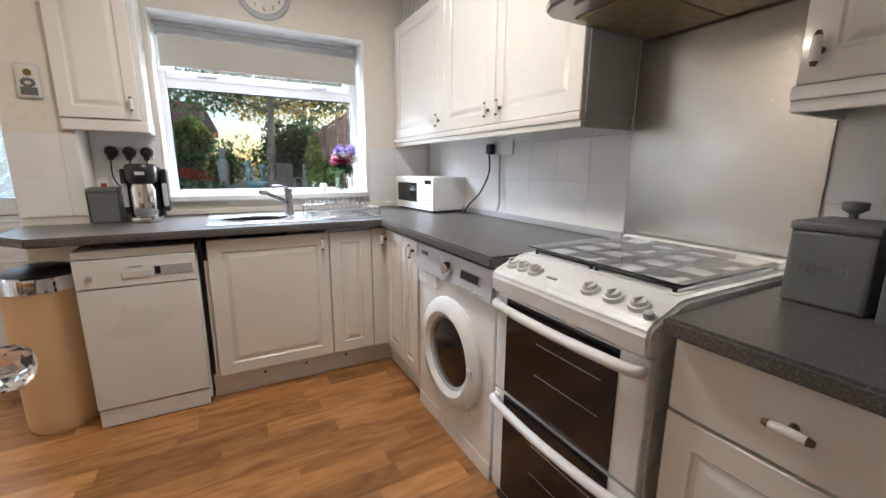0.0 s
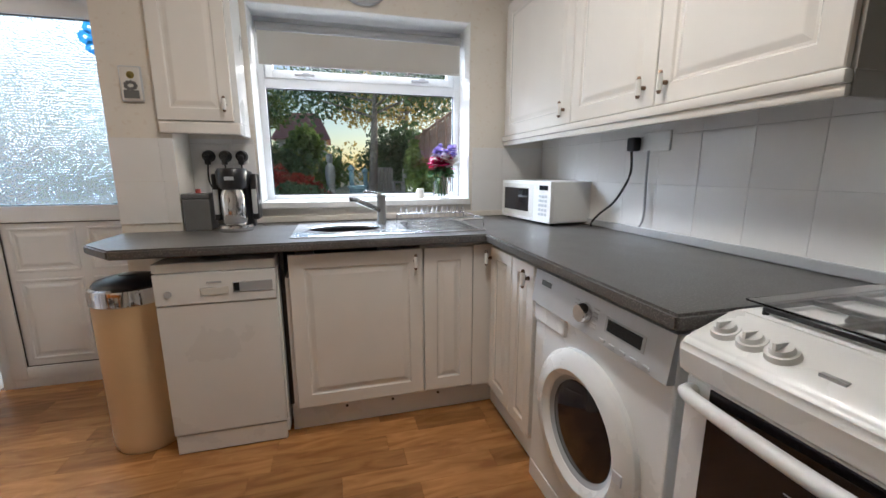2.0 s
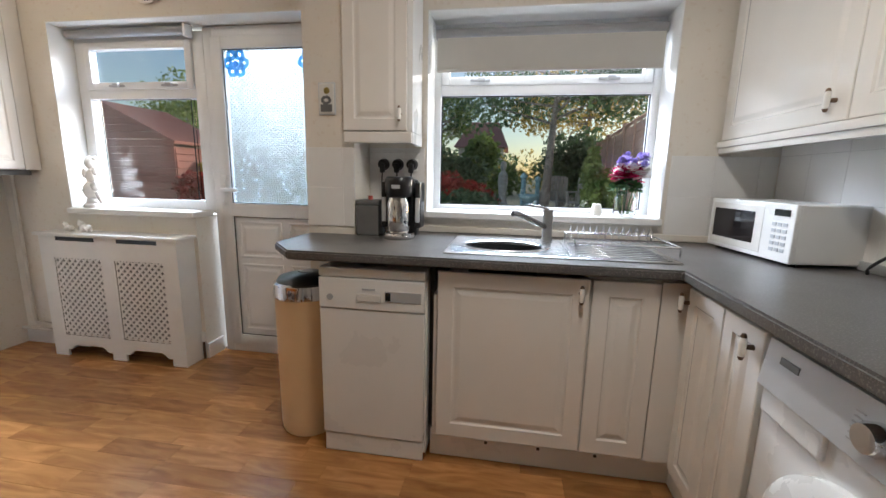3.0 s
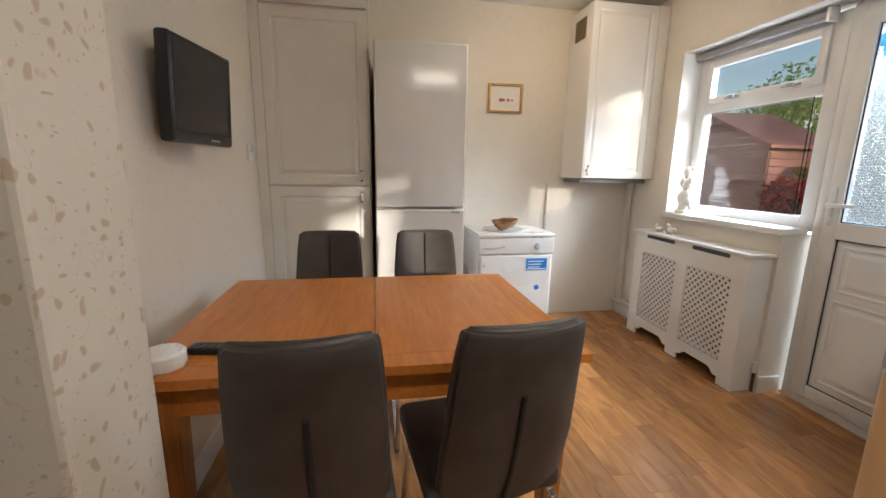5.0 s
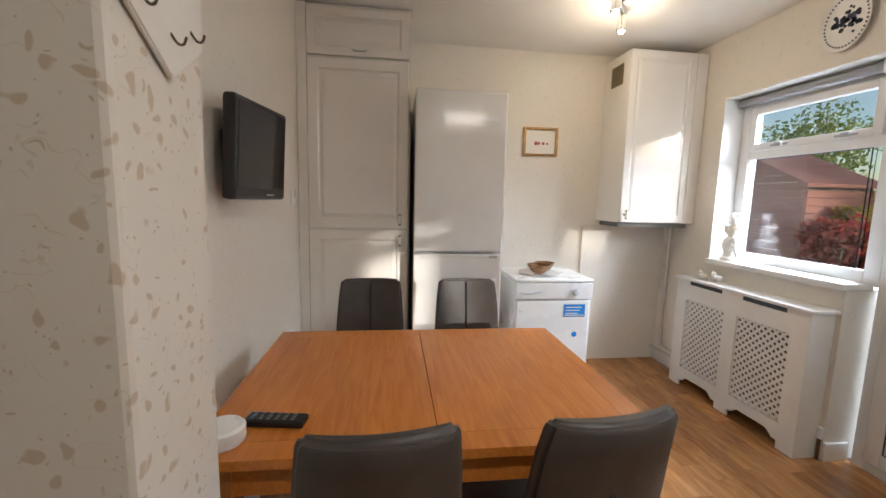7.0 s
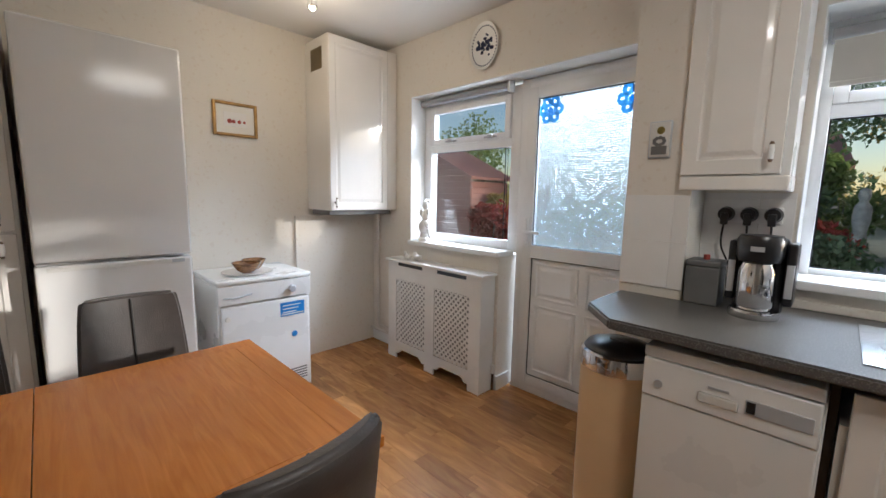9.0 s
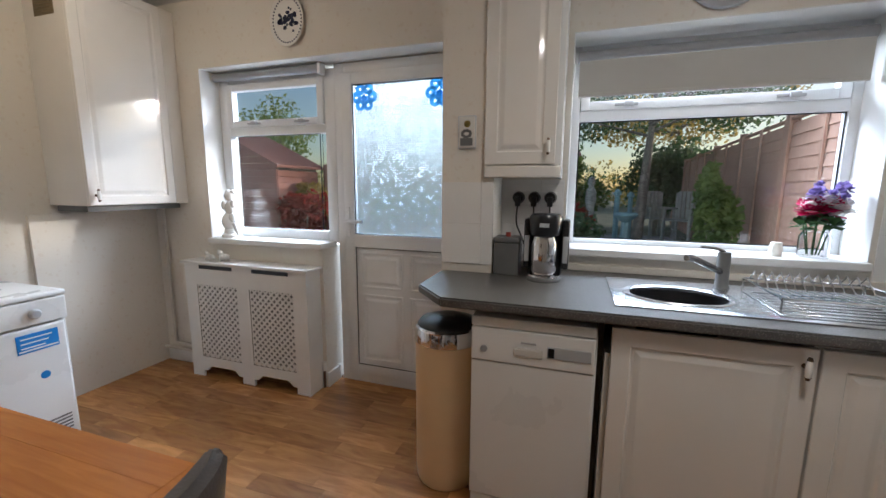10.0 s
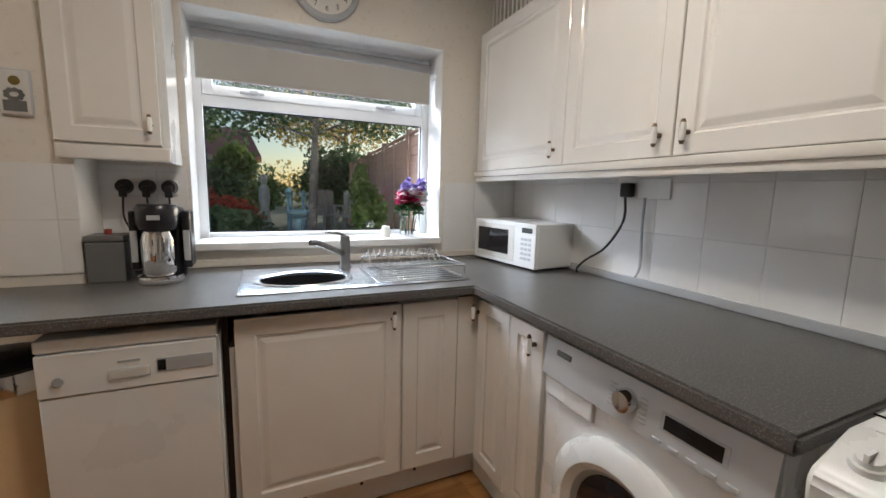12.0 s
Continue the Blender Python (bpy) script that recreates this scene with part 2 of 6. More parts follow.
M_BOWLK = material("black_sink_bowl", (0.012, 0.012, 0.014), 0.55, var=0.3, spec=0.2)
M_DARKG = material("dark_oven_glass", (0.012, 0.010, 0.012), 0.06, var=0.1)
M_SMOKE = material("grey_slate_metal_and_shade", (0.15, 0.15, 0.145), 0.5, var=0.15, scale=8)
M_LETTER = material("faded_lettering", (0.21, 0.21, 0.205), 0.5, var=0.1)
M_GREYP = material("grey_plastic", (0.42, 0.43, 0.44), 0.35, var=0.06)
M_LGREY = material("silver_panel", (0.56, 0.58, 0.60), 0.3, metal=0.3, var=0.05)
M_BIN = material("cream_enamel", (0.74, 0.53, 0.30), 0.32, var=0.05, scale=4)
M_PORC = material("porcelain", (0.82, 0.80, 0.76), 0.1)
M_BRONZE = material("antique_bronze", (0.18, 0.12, 0.08), 0.35, metal=0.9, var=0.2)
M_BLIND = material("roller_blind_cloth", (0.50, 0.48, 0.44), 0.8, var=0.06, scale=3, bump=0.1, bscale=300)
M_BTUBE = material("blind_tube", (0.30, 0.30, 0.31), 0.5, var=0.1)
M_GLASS = glass("clear_glass")
M_OBSC = glass("obscure_glass", rough=0.13, col=(0.90, 0.97, 0.99), bump=0.5, bscale=(0.032, 0.013, 0.005))
M_BLUE = glass("blue_film", 0.35, (0.02, 0.30, 0.95))
M_BLUE.node_tree.nodes["Principled BSDF"].inputs["Base Color"].default_value = (0.01, 0.20, 0.85, 1)
M_BLUE.node_tree.nodes["Principled BSDF"].inputs["Transmission Weight"].default_value = 0.45
M_STICK = material("blue_sticker", (0.02, 0.22, 0.62), 0.4, var=0.1)
M_GOLD = material("gilt_frame", (0.45, 0.27, 0.09), 0.35, metal=0.6, var=0.3, scale=30)
M_CARD = material("cream_card", (0.78, 0.75, 0.68), 0.7, var=0.04)
M_REDP = material("red_paint_mark", (0.38, 0.06, 0.04), 0.7, var=0.2)
M_DBLUE = material("dark_blue_glaze", (0.06, 0.07, 0.13), 0.25, var=0.5, scale=60)
M_BOWL = wood("bowl_wood", (0.42, 0.22, 0.09), (0.10, 0.04, 0.015), 0.2, (8, 8, 30))
M_CRYST = glass("cut_crystal", 0.0, (0.98, 0.98, 1), 1.55)
M_LAMP = emitter("lamp_diffuser", (1.0, 0.80, 0.52), 5)
M_BULB = emitter("bulb_glow", (1.0, 0.78, 0.46), 30)
M_LCD = material("display_panel", (0.012, 0.014, 0.016), 0.12)
M_PETAL_P = material("pink_petal", (0.62, 0.02, 0.13), 0.55, var=0.35, scale=40)
M_PETAL_W = material("white_petal", (0.78, 0.74, 0.70), 0.6, var=0.15, scale=40)
M_PETAL_L = material("lilac_petal", (0.32, 0.24, 0.55), 0.6, var=0.3, scale=40)
M_STEM = material("flower_stem", (0.06, 0.16, 0.04), 0.6, var=0.3)
M_PIPE = material("painted_pipe", (0.66, 0.62, 0.55), 0.4, var=0.1)
M_VENT = material("brass_vent", (0.22, 0.17, 0.09), 0.5, metal=0.3, var=0.2)
M_GRASS = material("garden_ground", (0.27, 0.27, 0.17), 0.9, var=0.5, scale=3, bump=0.5, bscale=20)
M_PAVE = material("garden_paving", (0.36, 0.36, 0.36), 0.8, var=0.3, scale=5, bump=0.2, bscale=30)
M_FENCE = wood("fence_board", (0.47, 0.29, 0.21), (0.33, 0.19, 0.135), 0.8, (2, 12, 12), rand=0.2)
M_BATTEN = wood("fence_batten", (0.50, 0.32, 0.23), (0.34, 0.19, 0.13), 0.8, (12, 12, 2))
M_REDSHED = wood("red_shed_board", (0.40, 0.18, 0.135), (0.27, 0.11, 0.08), 0.75, (2, 12, 12), rand=0.15)
M_LEAF = material("leaf_dark", (0.13, 0.20, 0.09), 0.6, col2=(0.07, 0.12, 0.05), scale=3)
M_LEAF2 = material("leaf_light", (0.26, 0.33, 0.09), 0.6, col2=(0.12, 0.19, 0.05), scale=3)
M_LEAFY = material("leaf_yellow", (0.55, 0.40, 0.10), 0.6, col2=(0.30, 0.24, 0.07), scale=3)
M_LEAFR = material("leaf_red", (0.48, 0.06, 0.035), 0.6, col2=(0.22, 0.05, 0.03), scale=6)


def see_through(m, share):
    """Lets part of the light pass scattered through m, as thin leaves and patterned glass do."""
    n, l = m.node_tree.nodes, m.node_tree.links
    b = n["Principled BSDF"]
    tr = n.new("ShaderNodeBsdfTranslucent")
    mix = n.new("ShaderNodeMixShader")
    mix.inputs[0].default_value = share
    if b.inputs["Base Color"].links:
        l.new(b.inputs["Base Color"].links[0].from_socket, tr.inputs["Color"])
    else:
        tr.inputs["Color"].default_value = b.inputs["Base Color"].default_value
    if b.inputs["Normal"].links:
        l.new(b.inputs["Normal"].links[0].from_socket, tr.inputs["Normal"])
    l.new(b.outputs[0], mix.inputs[1])
    l.new(tr.outputs[0], mix.inputs[2])
    l.new(mix.outputs[0], n["Material Output"].inputs["Surface"])


for leaf in (M_LEAF, M_LEAF2, M_LEAFY, M_LEAFR, M_PETAL_P, M_PETAL_W, M_PETAL_L):
    see_through(leaf, 0.6)
see_through(M_OBSC, 0.05)
M_BARK = material("bark", (0.30, 0.26, 0.21), 0.9, var=0.5, scale=10, bump=0.6, bscale=30)
M_STONE = material("pale_garden_stone", (0.40, 0.385, 0.34), 0.7, var=0.25, scale=12)
M_BLUEP = material("blue_green_paint", (0.25, 0.40, 0.42), 0.6, var=0.2)
M_BLUEPOT = material("blue_glaze", (0.03, 0.12, 0.55), 0.2, var=0.2)
M_CREAMR = material("pale_render", (0.55, 0.50, 0.42), 0.8, var=0.2, scale=2)

# ---- builders ----


def thing(name, x, y, z, label, category, group="", rz=0):
    ob = new(name)
    ob.empty_display_size = 0.05
    ob.matrix_basis = pose(x, y, z, 0, 0, rz)
    return tagged(ob, label, category, group)


def put(name, bm, mat, parent=None, smooth=False, m=None, crease=40):
    """Makes a mesh object from bm, whose points are in the parent's world, or in m's."""
    if m is not None:
        bmesh.ops.transform(bm, matrix=m, verts=bm.verts)
    if parent is not None and parent.parent is None:
        bmesh.ops.transform(bm, matrix=parent.matrix_basis.inverted(), verts=bm.verts)
    elif parent is not None:
        bmesh.ops.transform(bm, matrix=(parent.parent.matrix_basis @ parent.matrix_basis).inverted(), verts=bm.verts)
    me = bpy.data.meshes.new(name)
    bm.to_mesh(me)
    bm.free()
    for k in (mat if isinstance(mat, (list, tuple)) else [mat]):
        me.materials.append(k)
    if smooth:
        for p in me.polygons:
            p.use_smooth = True
        me.set_sharp_from_angle(angle=radians(crease))
    ob = new(name, me)
    if parent is not None:
        ob.parent = parent
    return ob


def add_box(bm, x0, x1, y0, y1, z0, z1, bevel=0.0, seg=2):
    r = bmesh.ops.create_cube(bm, size=1.0)
    bmesh.ops.transform(bm, matrix=Matrix.Translation(((x0 + x1) / 2, (y0 + y1) / 2, (z0 + z1) / 2)) @ Matrix.Diagonal((x1 - x0, y1 - y0, z1 - z0, 1)), verts=r["verts"])
    if bevel > 0:
        es = list({e for v in r["verts"] for e in v.link_edges})
        bmesh.ops.bevel(bm, geom=es, offset=bevel, segments=seg, affect="EDGES", profile=0.5)


def box(name, x0, x1, y0, y1, z0, z1, mat, parent=None, bevel=0.0, m=None, seg=2):
    bm = bmesh.new()
    add_box(bm, x0, x1, y0, y1, z0, z1, bevel, seg)
    return put(name, bm, mat, parent, bevel > 0, m, 20)


def add_cyl(bm, a, b, r0, r1=None, seg=20, caps=True):
    a, b = Vector(a), Vector(b)
    d = b - a
    r = bmesh.ops.create_cone(bm, cap_ends=caps, segments=seg, radius1=r0, radius2=r0 if r1 is None else r1, depth=d.length)
    bmesh.ops.transform(bm, matrix=Matrix.Translation((a + b) / 2) @ d.to_track_quat("Z", "Y").to_matrix().to_4x4(), verts=r["verts"])


def cyl(name, a, b, r0, mat, parent=None, r1=None, seg=20, m=None):
    bm = bmesh.new()
    add_cyl(bm, a, b, r0, r1, seg)
    return put(name, bm, mat, parent, True, m)


def lathe(name, profile, at, mat, parent=None, seg=28, sx=1.0, sy=1.0, m=None, axis="z", caps=True):
    """Turns (radius, height) steps round an upright axis at at, or one along x or y."""
    bm = bmesh.new()
    rings = []
    for r, h in profile:
        rings.append([bm.verts.new((sx * r * math.cos(2 * math.pi * i / seg), sy * r * math.sin(2 * math.pi * i / seg), h)) for i in range(seg)])
    for p, q in zip(rings, rings[1:]):
        for i in range(seg):
            bm.faces.new((p[i], p[(i + 1) % seg], q[(i + 1) % seg], q[i]))
    for ring, flip in ((rings[0], True), (rings[-1], False)):
        if caps and (Vector(ring[0].co) - Vector(ring[seg // 2].co)).length > 1e-4:
            bm.faces.new(ring[::-1] if flip else ring)
    bmesh.ops.remove_doubles(bm, verts=bm.verts, dist=1e-5)
    bmesh.ops.recalc_face_normals(bm, faces=bm.faces)
    turn = {"z": Matrix(), "x": Matrix.Rotation(radians(90), 4, "Y"), "-x": Matrix.Rotation(radians(-90), 4, "Y"), "-y": Matrix.Rotation(radians(90), 4, "X"), "y": Matrix.Rotation(radians(-90), 4, "X")}[axis]
    bmesh.ops.transform(bm, matrix=Matrix.Translation(at) @ turn, verts=bm.verts)
    return put(name, bm, mat, parent, True, m)


def tube(name, pts, r, mat, parent=None, seg=8, m=None, closed=False):
    """A round bar along a smooth line through pts."""
    P = [Vector(p) for p in pts]
    line = []
    n = len(P)
    for i in range(n if closed else n - 1):
        p0, p1, p2, p3 = P[i - 1] if (i or closed) else P[0], P[i], P[(i + 1) % n], P[(i + 2) % n] if (closed or i + 2 < n) else P[-1]
        for k in range(6):
            t = k / 6
            line.append(0.5 * ((2 * p1) + (p2 - p0) * t + (2 * p0 - 5 * p1 + 4 * p2 - p3) * t * t + (3 * p1 - p0 - 3 * p2 + p3) * t ** 3))
    if not closed:
        line.append(P[-1])
    bm = bmesh.new()
    rings = []
    for i, p in enumerate(line):
        d = (line[min(i + 1, len(line) - 1)] - line[max(i - 1, 0)]).normalized()
        u = d.cross(Vector((0, 0, 1)) if abs(d.z) < 0.9 else Vector((1, 0, 0))).normalized()
        w = d.cross(u)
        rings.append([bm.verts.new(p + r * (math.cos(2 * math.pi * k / seg) * u + math.sin(2 * math.pi * k / seg) * w)) for k in range(seg)])
    pairs = list(zip(rings, rings[1:])) + ([(rings[-1], rings[0])] if closed else [])
    for a, b in pairs:
        for k in range(seg):
            bm.faces.new((a[k], a[(k + 1) % seg], b[(k + 1) % seg], b[k]))
    if not closed:
        bm.faces.new(rings[0][::-1])
        bm.faces.new(rings[-1])
    bmesh.ops.recalc_face_normals(bm, faces=bm.faces)
    return put(name, bm, mat, parent, True, m)


def prism(name, outline, z0, z1, mat, parent=None, bevel=0.0, m=None, seg=2):
    bm = bmesh.new()
    f = bm.faces.new([bm.verts.new((x, y, z0)) for x, y in outline])
    r = bmesh.ops.extrude_face_region(bm, geom=[f])
    bmesh.ops.translate(bm, vec=(0, 0, z1 - z0), verts=[v for v in r["geom"] if isinstance(v, bmesh.types.BMVert)])
    bmesh.ops.recalc_face_normals(bm, faces=bm.faces)
    if bevel:
        bmesh.ops.bevel(bm, geom=list(bm.edges), offset=bevel, segments=seg, affect="EDGES")
    return put(name, bm, mat, parent, bevel > 0, m)


# a front plane: u to the side, v up, w out of the front. Faces: 'S' looks to -y, 'W' looks to -x, 'E' looks to +x, 'N' looks to +y
def front(side, where):
    if side == "S":
        return Matrix(((1, 0, 0, 0), (0, 0, -1, where), (0, 1, 0, 0), (0, 0, 0, 1)))
    if side == "W":
        return Matrix(((0, 0, -1, where), (-1, 0, 0, 0), (0, 1, 0, 0), (0, 0, 0, 1)))
    if side == "E":
        return Matrix(((0, 0, 1, where), (1, 0, 0, 0), (0, 1, 0, 0), (0, 0, 0, 1)))
    return Matrix(((-1, 0, 0, 0), (0, 0, 1, where), (0, 1, 0, 0), (0, 0, 0, 1)))


def panel_door(name, side, where, u0, u1, v0, v1, mat, parent, inset=0.06, thick=0.018):
    """A moulded door with a raised field inside a groove; its front lies at where."""
    if side in ("W", "N"):
        u0, u1 = -u1, -u0
    bm = bmesh.new()
    steps = [(0, -thick), (0, -0.003), (0.003, 0), (inset, 0), (inset + 0.006, -0.006), (inset + 0.014, -0.006), (inset + 0.032, -0.0005), (inset + 0.036, 0)]
    rings = []
    for i, w in steps:
        rings.append([bm.verts.new((x, y, w)) for x, y in ((u0 + i, v0 + i), (u1 - i, v0 + i), (u1 - i, v1 - i), (u0 + i, v1 - i))])
    for a, b in zip(rings, rings[1:]):
        for k in range(4):
            bm.faces.new((a[k], a[(k + 1) % 4], b[(k + 1) % 4], b[k]))
    bm.faces.new(rings[-1])
    bm.faces.new(rings[0][::-1])
    return put(name, bm, mat, parent, False, front(side, where))


def handle(side, where, u, v, parent, flat=False, s=1.0):
    """A white porcelain bar on two bronze feet."""
    if side in ("W", "N"):
        u = -u
    m = front(side, where)
    q = Matrix.Translation((u, v, 0)) @ (Matrix.Rotation(radians(90), 4, "Z") if flat else Matrix()) @ Matrix.Scale(s, 4)
    bm = bmesh.new()
    add_cyl(bm, (0, 0, 0), (0, 0, 0.022), 0.008, 0.006, 12)
    add_cyl(bm, (0, 0.026, 0.026), (0, 0.036, 0.026), 0.0085, 0.005, 12)
    add_cyl(bm, (0, -0.026, 0.026), (0, -0.036, 0.026), 0.0085, 0.005, 12)
    h = put("handle", bm, M_BRONZE, parent, True, m @ q)
    bm = bmesh.new()
    for a, b, r0, r1 in ((-0.027, -0.012, 0.0075, 0.0095), (-0.012, 0.012, 0.0095, 0.0095), (0.012, 0.027, 0.0095, 0.0075)):
        add_cyl(bm, (0, a, 0.026), (0, b, 0.026), r0, r1, 14)
    put("handle_grip", bm, M_PORC, parent, True, m @ q)
    return h


def text(name, words, size, side, where, u, v, mat, parent=None, label=""):
    cu = bpy.data.curves.new(name, "FONT")
    cu.body, cu.size, cu.align_x, cu.align_y, cu.extrude = words, size, "CENTER", "CENTER", 0.0008
    tmp = bpy.data.objects.new(name, cu)
    me = bpy.data.meshes.new_from_object(tmp)
    bpy.data.objects.remove(tmp)
    bm = bmesh.new()
    bm.from_mesh(me)
    if side in ("W", "N"):
        u = -u
    return put(name, bm, mat, parent, False, front(side, where) @ Matrix.Translation((u, v, 0)))


def structure(ob, label):
    return tagged(ob, label, "", "", "structure")

# ---- the room ----
CEIL = 2.50
RW, LW, NW, TVW, SW = 1.53, -3.10, 3.07, 0.19, -0.27  # faces of the walls: right, left, window wall, television wall, entrance wall
OUT = 3.36
structure(box("floor", LW - 0.2, RW + 0.2, -1.3, OUT, -0.12, -0.006, M_JOINT), "dark joints between the wood floor boards")
structure(box("ceiling", LW - 0.2, RW + 0.2, -1.3, OUT, CEIL, CEIL + 0.12, M_CEIL), "matt white painted ceiling")
structure(box("wall_east", RW, RW + 0.2, -1.3, OUT, 0, CEIL, M_PAPER), "cream flowered wallpaper on the cooker wall")
structure(box("wall_west", LW - 0.2, LW, -1.3, OUT, 0, CEIL, M_PAPER), "cream flowered wallpaper behind the fridge")
# window wall in pieces round the openings
WX0, WX1, WZ0, WZ1 = -0.205, 1.02, 1.015, 2.05
DX0, DX1, DZ1 = -2.56, -0.66, 2.08
bm = bmesh.new()
add_box(bm, WX1, RW, NW, OUT, 0, CEIL)
add_box(bm, WX0, WX1, NW, OUT, 0, WZ0)
add_box(bm, WX0, WX1, NW, OUT, WZ1, CEIL)
add_box(bm, DX1, WX0, NW, OUT, 0, CEIL)
add_box(bm, DX0, DX1, NW, OUT, DZ1, CEIL)
add_box(bm, LW, DX0, NW, OUT, 0, CEIL)
add_box(bm, DX0, -1.66, NW, OUT, 0, 0.93)
structure(put("wall_north", bm, M_PAPER), "cream flowered wallpaper round the two windows and back door")
structure(box("pillar", -0.79, -0.53, 2.845, NW - 0.001, 0, CEIL - 0.001, M_PAPER), "papered wall pier beside the back door")
# television wall and the wall nib beside the entrance
structure(box("wall_south", LW, -0.725, -0.05, TVW, 0, CEIL, M_PAPER), "cream wallpaper behind the television")
structure(box("wall_nib", -0.725, -0.476, SW, 0.447, 0, CEIL, M_NIB, bevel=0.012), "flowered wallpaper on the wall end beside the doorway")
bm = bmesh.new()
add_box(bm, -0.476, -0.06, SW - 0.1, SW, 0, CEIL)
add_box(bm, -0.06, 0.68, SW - 0.1, SW, 2.06, CEIL)
add_box(bm, 0.68, RW, SW - 0.1, SW, 0, CEIL)
structure(put("wall_entrance", bm, M_PAPER), "papered wall round the entrance doorway")
structure(box("wall_hall", LW, RW, -1.3, -1.2, 0, CEIL, M_PAPER), "plain hall wall behind the doorway")
bm = bmesh.new()
add_box(bm, -0.4755, -0.452, 0.02, 0.145, 0, CEIL - 0.2, 0.006)
structure(put("architrave", bm, M_PAINT, None, True), "white painted door surround")

# skirting
bm = bmesh.new()
add_box(bm, LW, -0.762, TVW, TVW + 0.016, 0, 0.11, 0.005)
add_box(bm, -1.66, -1.645, NW, 3.215, 0, 0.10, 0.004)
add_box(bm, -3.07, DX0, NW - 0.016, NW, 0, 0.10, 0.004)
structure(put("baseboard", bm, M_PAINT, None, True), "white painted skirting board")

# entrance door, swung open beside the camera, with its crystal knob
d = thing("entrance_door", -0.118, SW, 0.01, "white painted panel door standing open with a crystal knob", "door")
box("leaf", -0.10, -0.06, SW, 0.445, 0.01, 2.03, M_PAINT, d, 0.004)
cyl("knob_stem", (-0.06, 0.42, 1.108), (-0.012, 0.42, 1.108), 0.004, M_CHROME, d)
cyl("rose", (-0.06, 0.42, 1.108), (-0.054, 0.42, 1.108), 0.016, M_CHROME, d)
bm = bmesh.new()
bmesh.ops.create_icosphere(bm, subdivisions=2, radius=0.0108)
bmesh.ops.transform(bm, matrix=Matrix.Translation((-0.004, 0.42, 1.108)) @ Matrix.Diagonal((0.85, 1, 1, 1)), verts=bm.verts)
tagged(put("knob", bm, M_CRYST, d), "faceted clear crystal knob")


def sash(u0, u1, v0, v1, y, w, name, parent, d=0.045, mat=None):
    """A plastic frame of width w round an opening in the x-z plane, its front at y."""
    bm = bmesh.new()
    add_box(bm, u0, u0 + w, y, y + d, v0, v1, 0.004)
    add_box(bm, u1 - w, u1, y, y + d, v0, v1, 0.004)
    add_box(bm, u0 + w, u1 - w, y, y + d, v0, v0 + w, 0.004)
    add_box(bm, u0 + w, u1 - w, y, y + d, v1 - w, v1, 0.004)
    return put(name, bm, mat or M_PVC, parent, True)


def pane(u0, u1, v0, v1, y, parent, mat=M_GLASS, name="pane"):
    ob = box(name, u0, u1, y, y + 0.006, v0, v1, mat, parent)
    ob.visible_shadow = False
    return ob


def gasket(u0, u1, v0, v1, y, parent):
    return sash(u0, u1, v0, v1, y, 0.006, "seal", parent, 0.006, M_BLACK)


def catch(x, y, z, parent):
    bm = bmesh.new()
    add_box(bm, x - 0.055, x + 0.055, y - 0.012, y, z - 0.007, z + 0.007, 0.003)
    add_box(bm, x - 0.012, x + 0.030, y - 0.03, y - 0.012, z - 0.012, z + 0.012, 0.004)
    put("catch", bm, M_GREYP, parent, True)


# window over the sink
w = structure(thing("window_1", 0.4, 3.27, WZ0, "white plastic window with fixed pane and top light", "window"), "white plastic window with a fixed pane and top light")
G = 3.27
sash(WX0, WX1, WZ0 - 0.01, WZ1, G, 0.042, "frame", w, 0.06)
box("transom", WX0 + 0.042, WX1 - 0.042, G - 0.001, G + 0.059, 1.668, 1.722, M_PVC, w, 0.004)
pane(-0.165, 0.98, 1.05, 1.67, G + 0.03, w)
gasket(-0.162, 0.977, 1.047, 1.668, G + 0.012, w)
sash(-0.16, 0.972, 1.722, WZ1 - 0.04, G - 0.012, 0.045, "top_light", w, 0.05)
pane(-0.12, 0.935, 1.765, 1.97, G + 0.02, w)
catch(0.06, G - 0.012, 1.745, w)
catch(0.75, G - 0.012, 1.745, w)
structure(box("sill", WX0 + 0.004, WX1 - 0.004, NW - 0.045, G, WZ0 - 0.03, WZ0 + 0.006, M_PAINT, None, 0.006), "white painted window sill")
bm = bmesh.new()
add_box(bm, WX0, WX0 + 0.004, NW - 0.004, G, WZ0 + 0.007, WZ1)
add_box(bm, WX1 - 0.004, WX1, NW - 0.004, G, WZ0 + 0.007, WZ1)
add_box(bm, WX0, WX1, NW - 0.004, G, WZ1 - 0.004, WZ1 + 0.001)
structure(put("trim", bm, M_PAINT), "white painted window reveal")
b = thing("roller_blind", 0.4, 3.2, 1.78, "half-drawn pale grey roller blind in the window", "blind")
cyl("tube", (WX0 + 0.02, 3.215, 1.975), (WX1 - 0.02, 3.215, 1.975), 0.03, M_BTUBE, b)
bm = bmesh.new()
add_box(bm, WX0 + 0.03, WX1 - 0.03, 3.184, 3.187, 1.79, 1.95)
put("cloth", bm, M_BLIND, b)
box("bottom_bar", WX0 + 0.03, WX1 - 0.03, 3.181, 3.194, 1.775, 1.795, M_BLIND, b, 0.004)

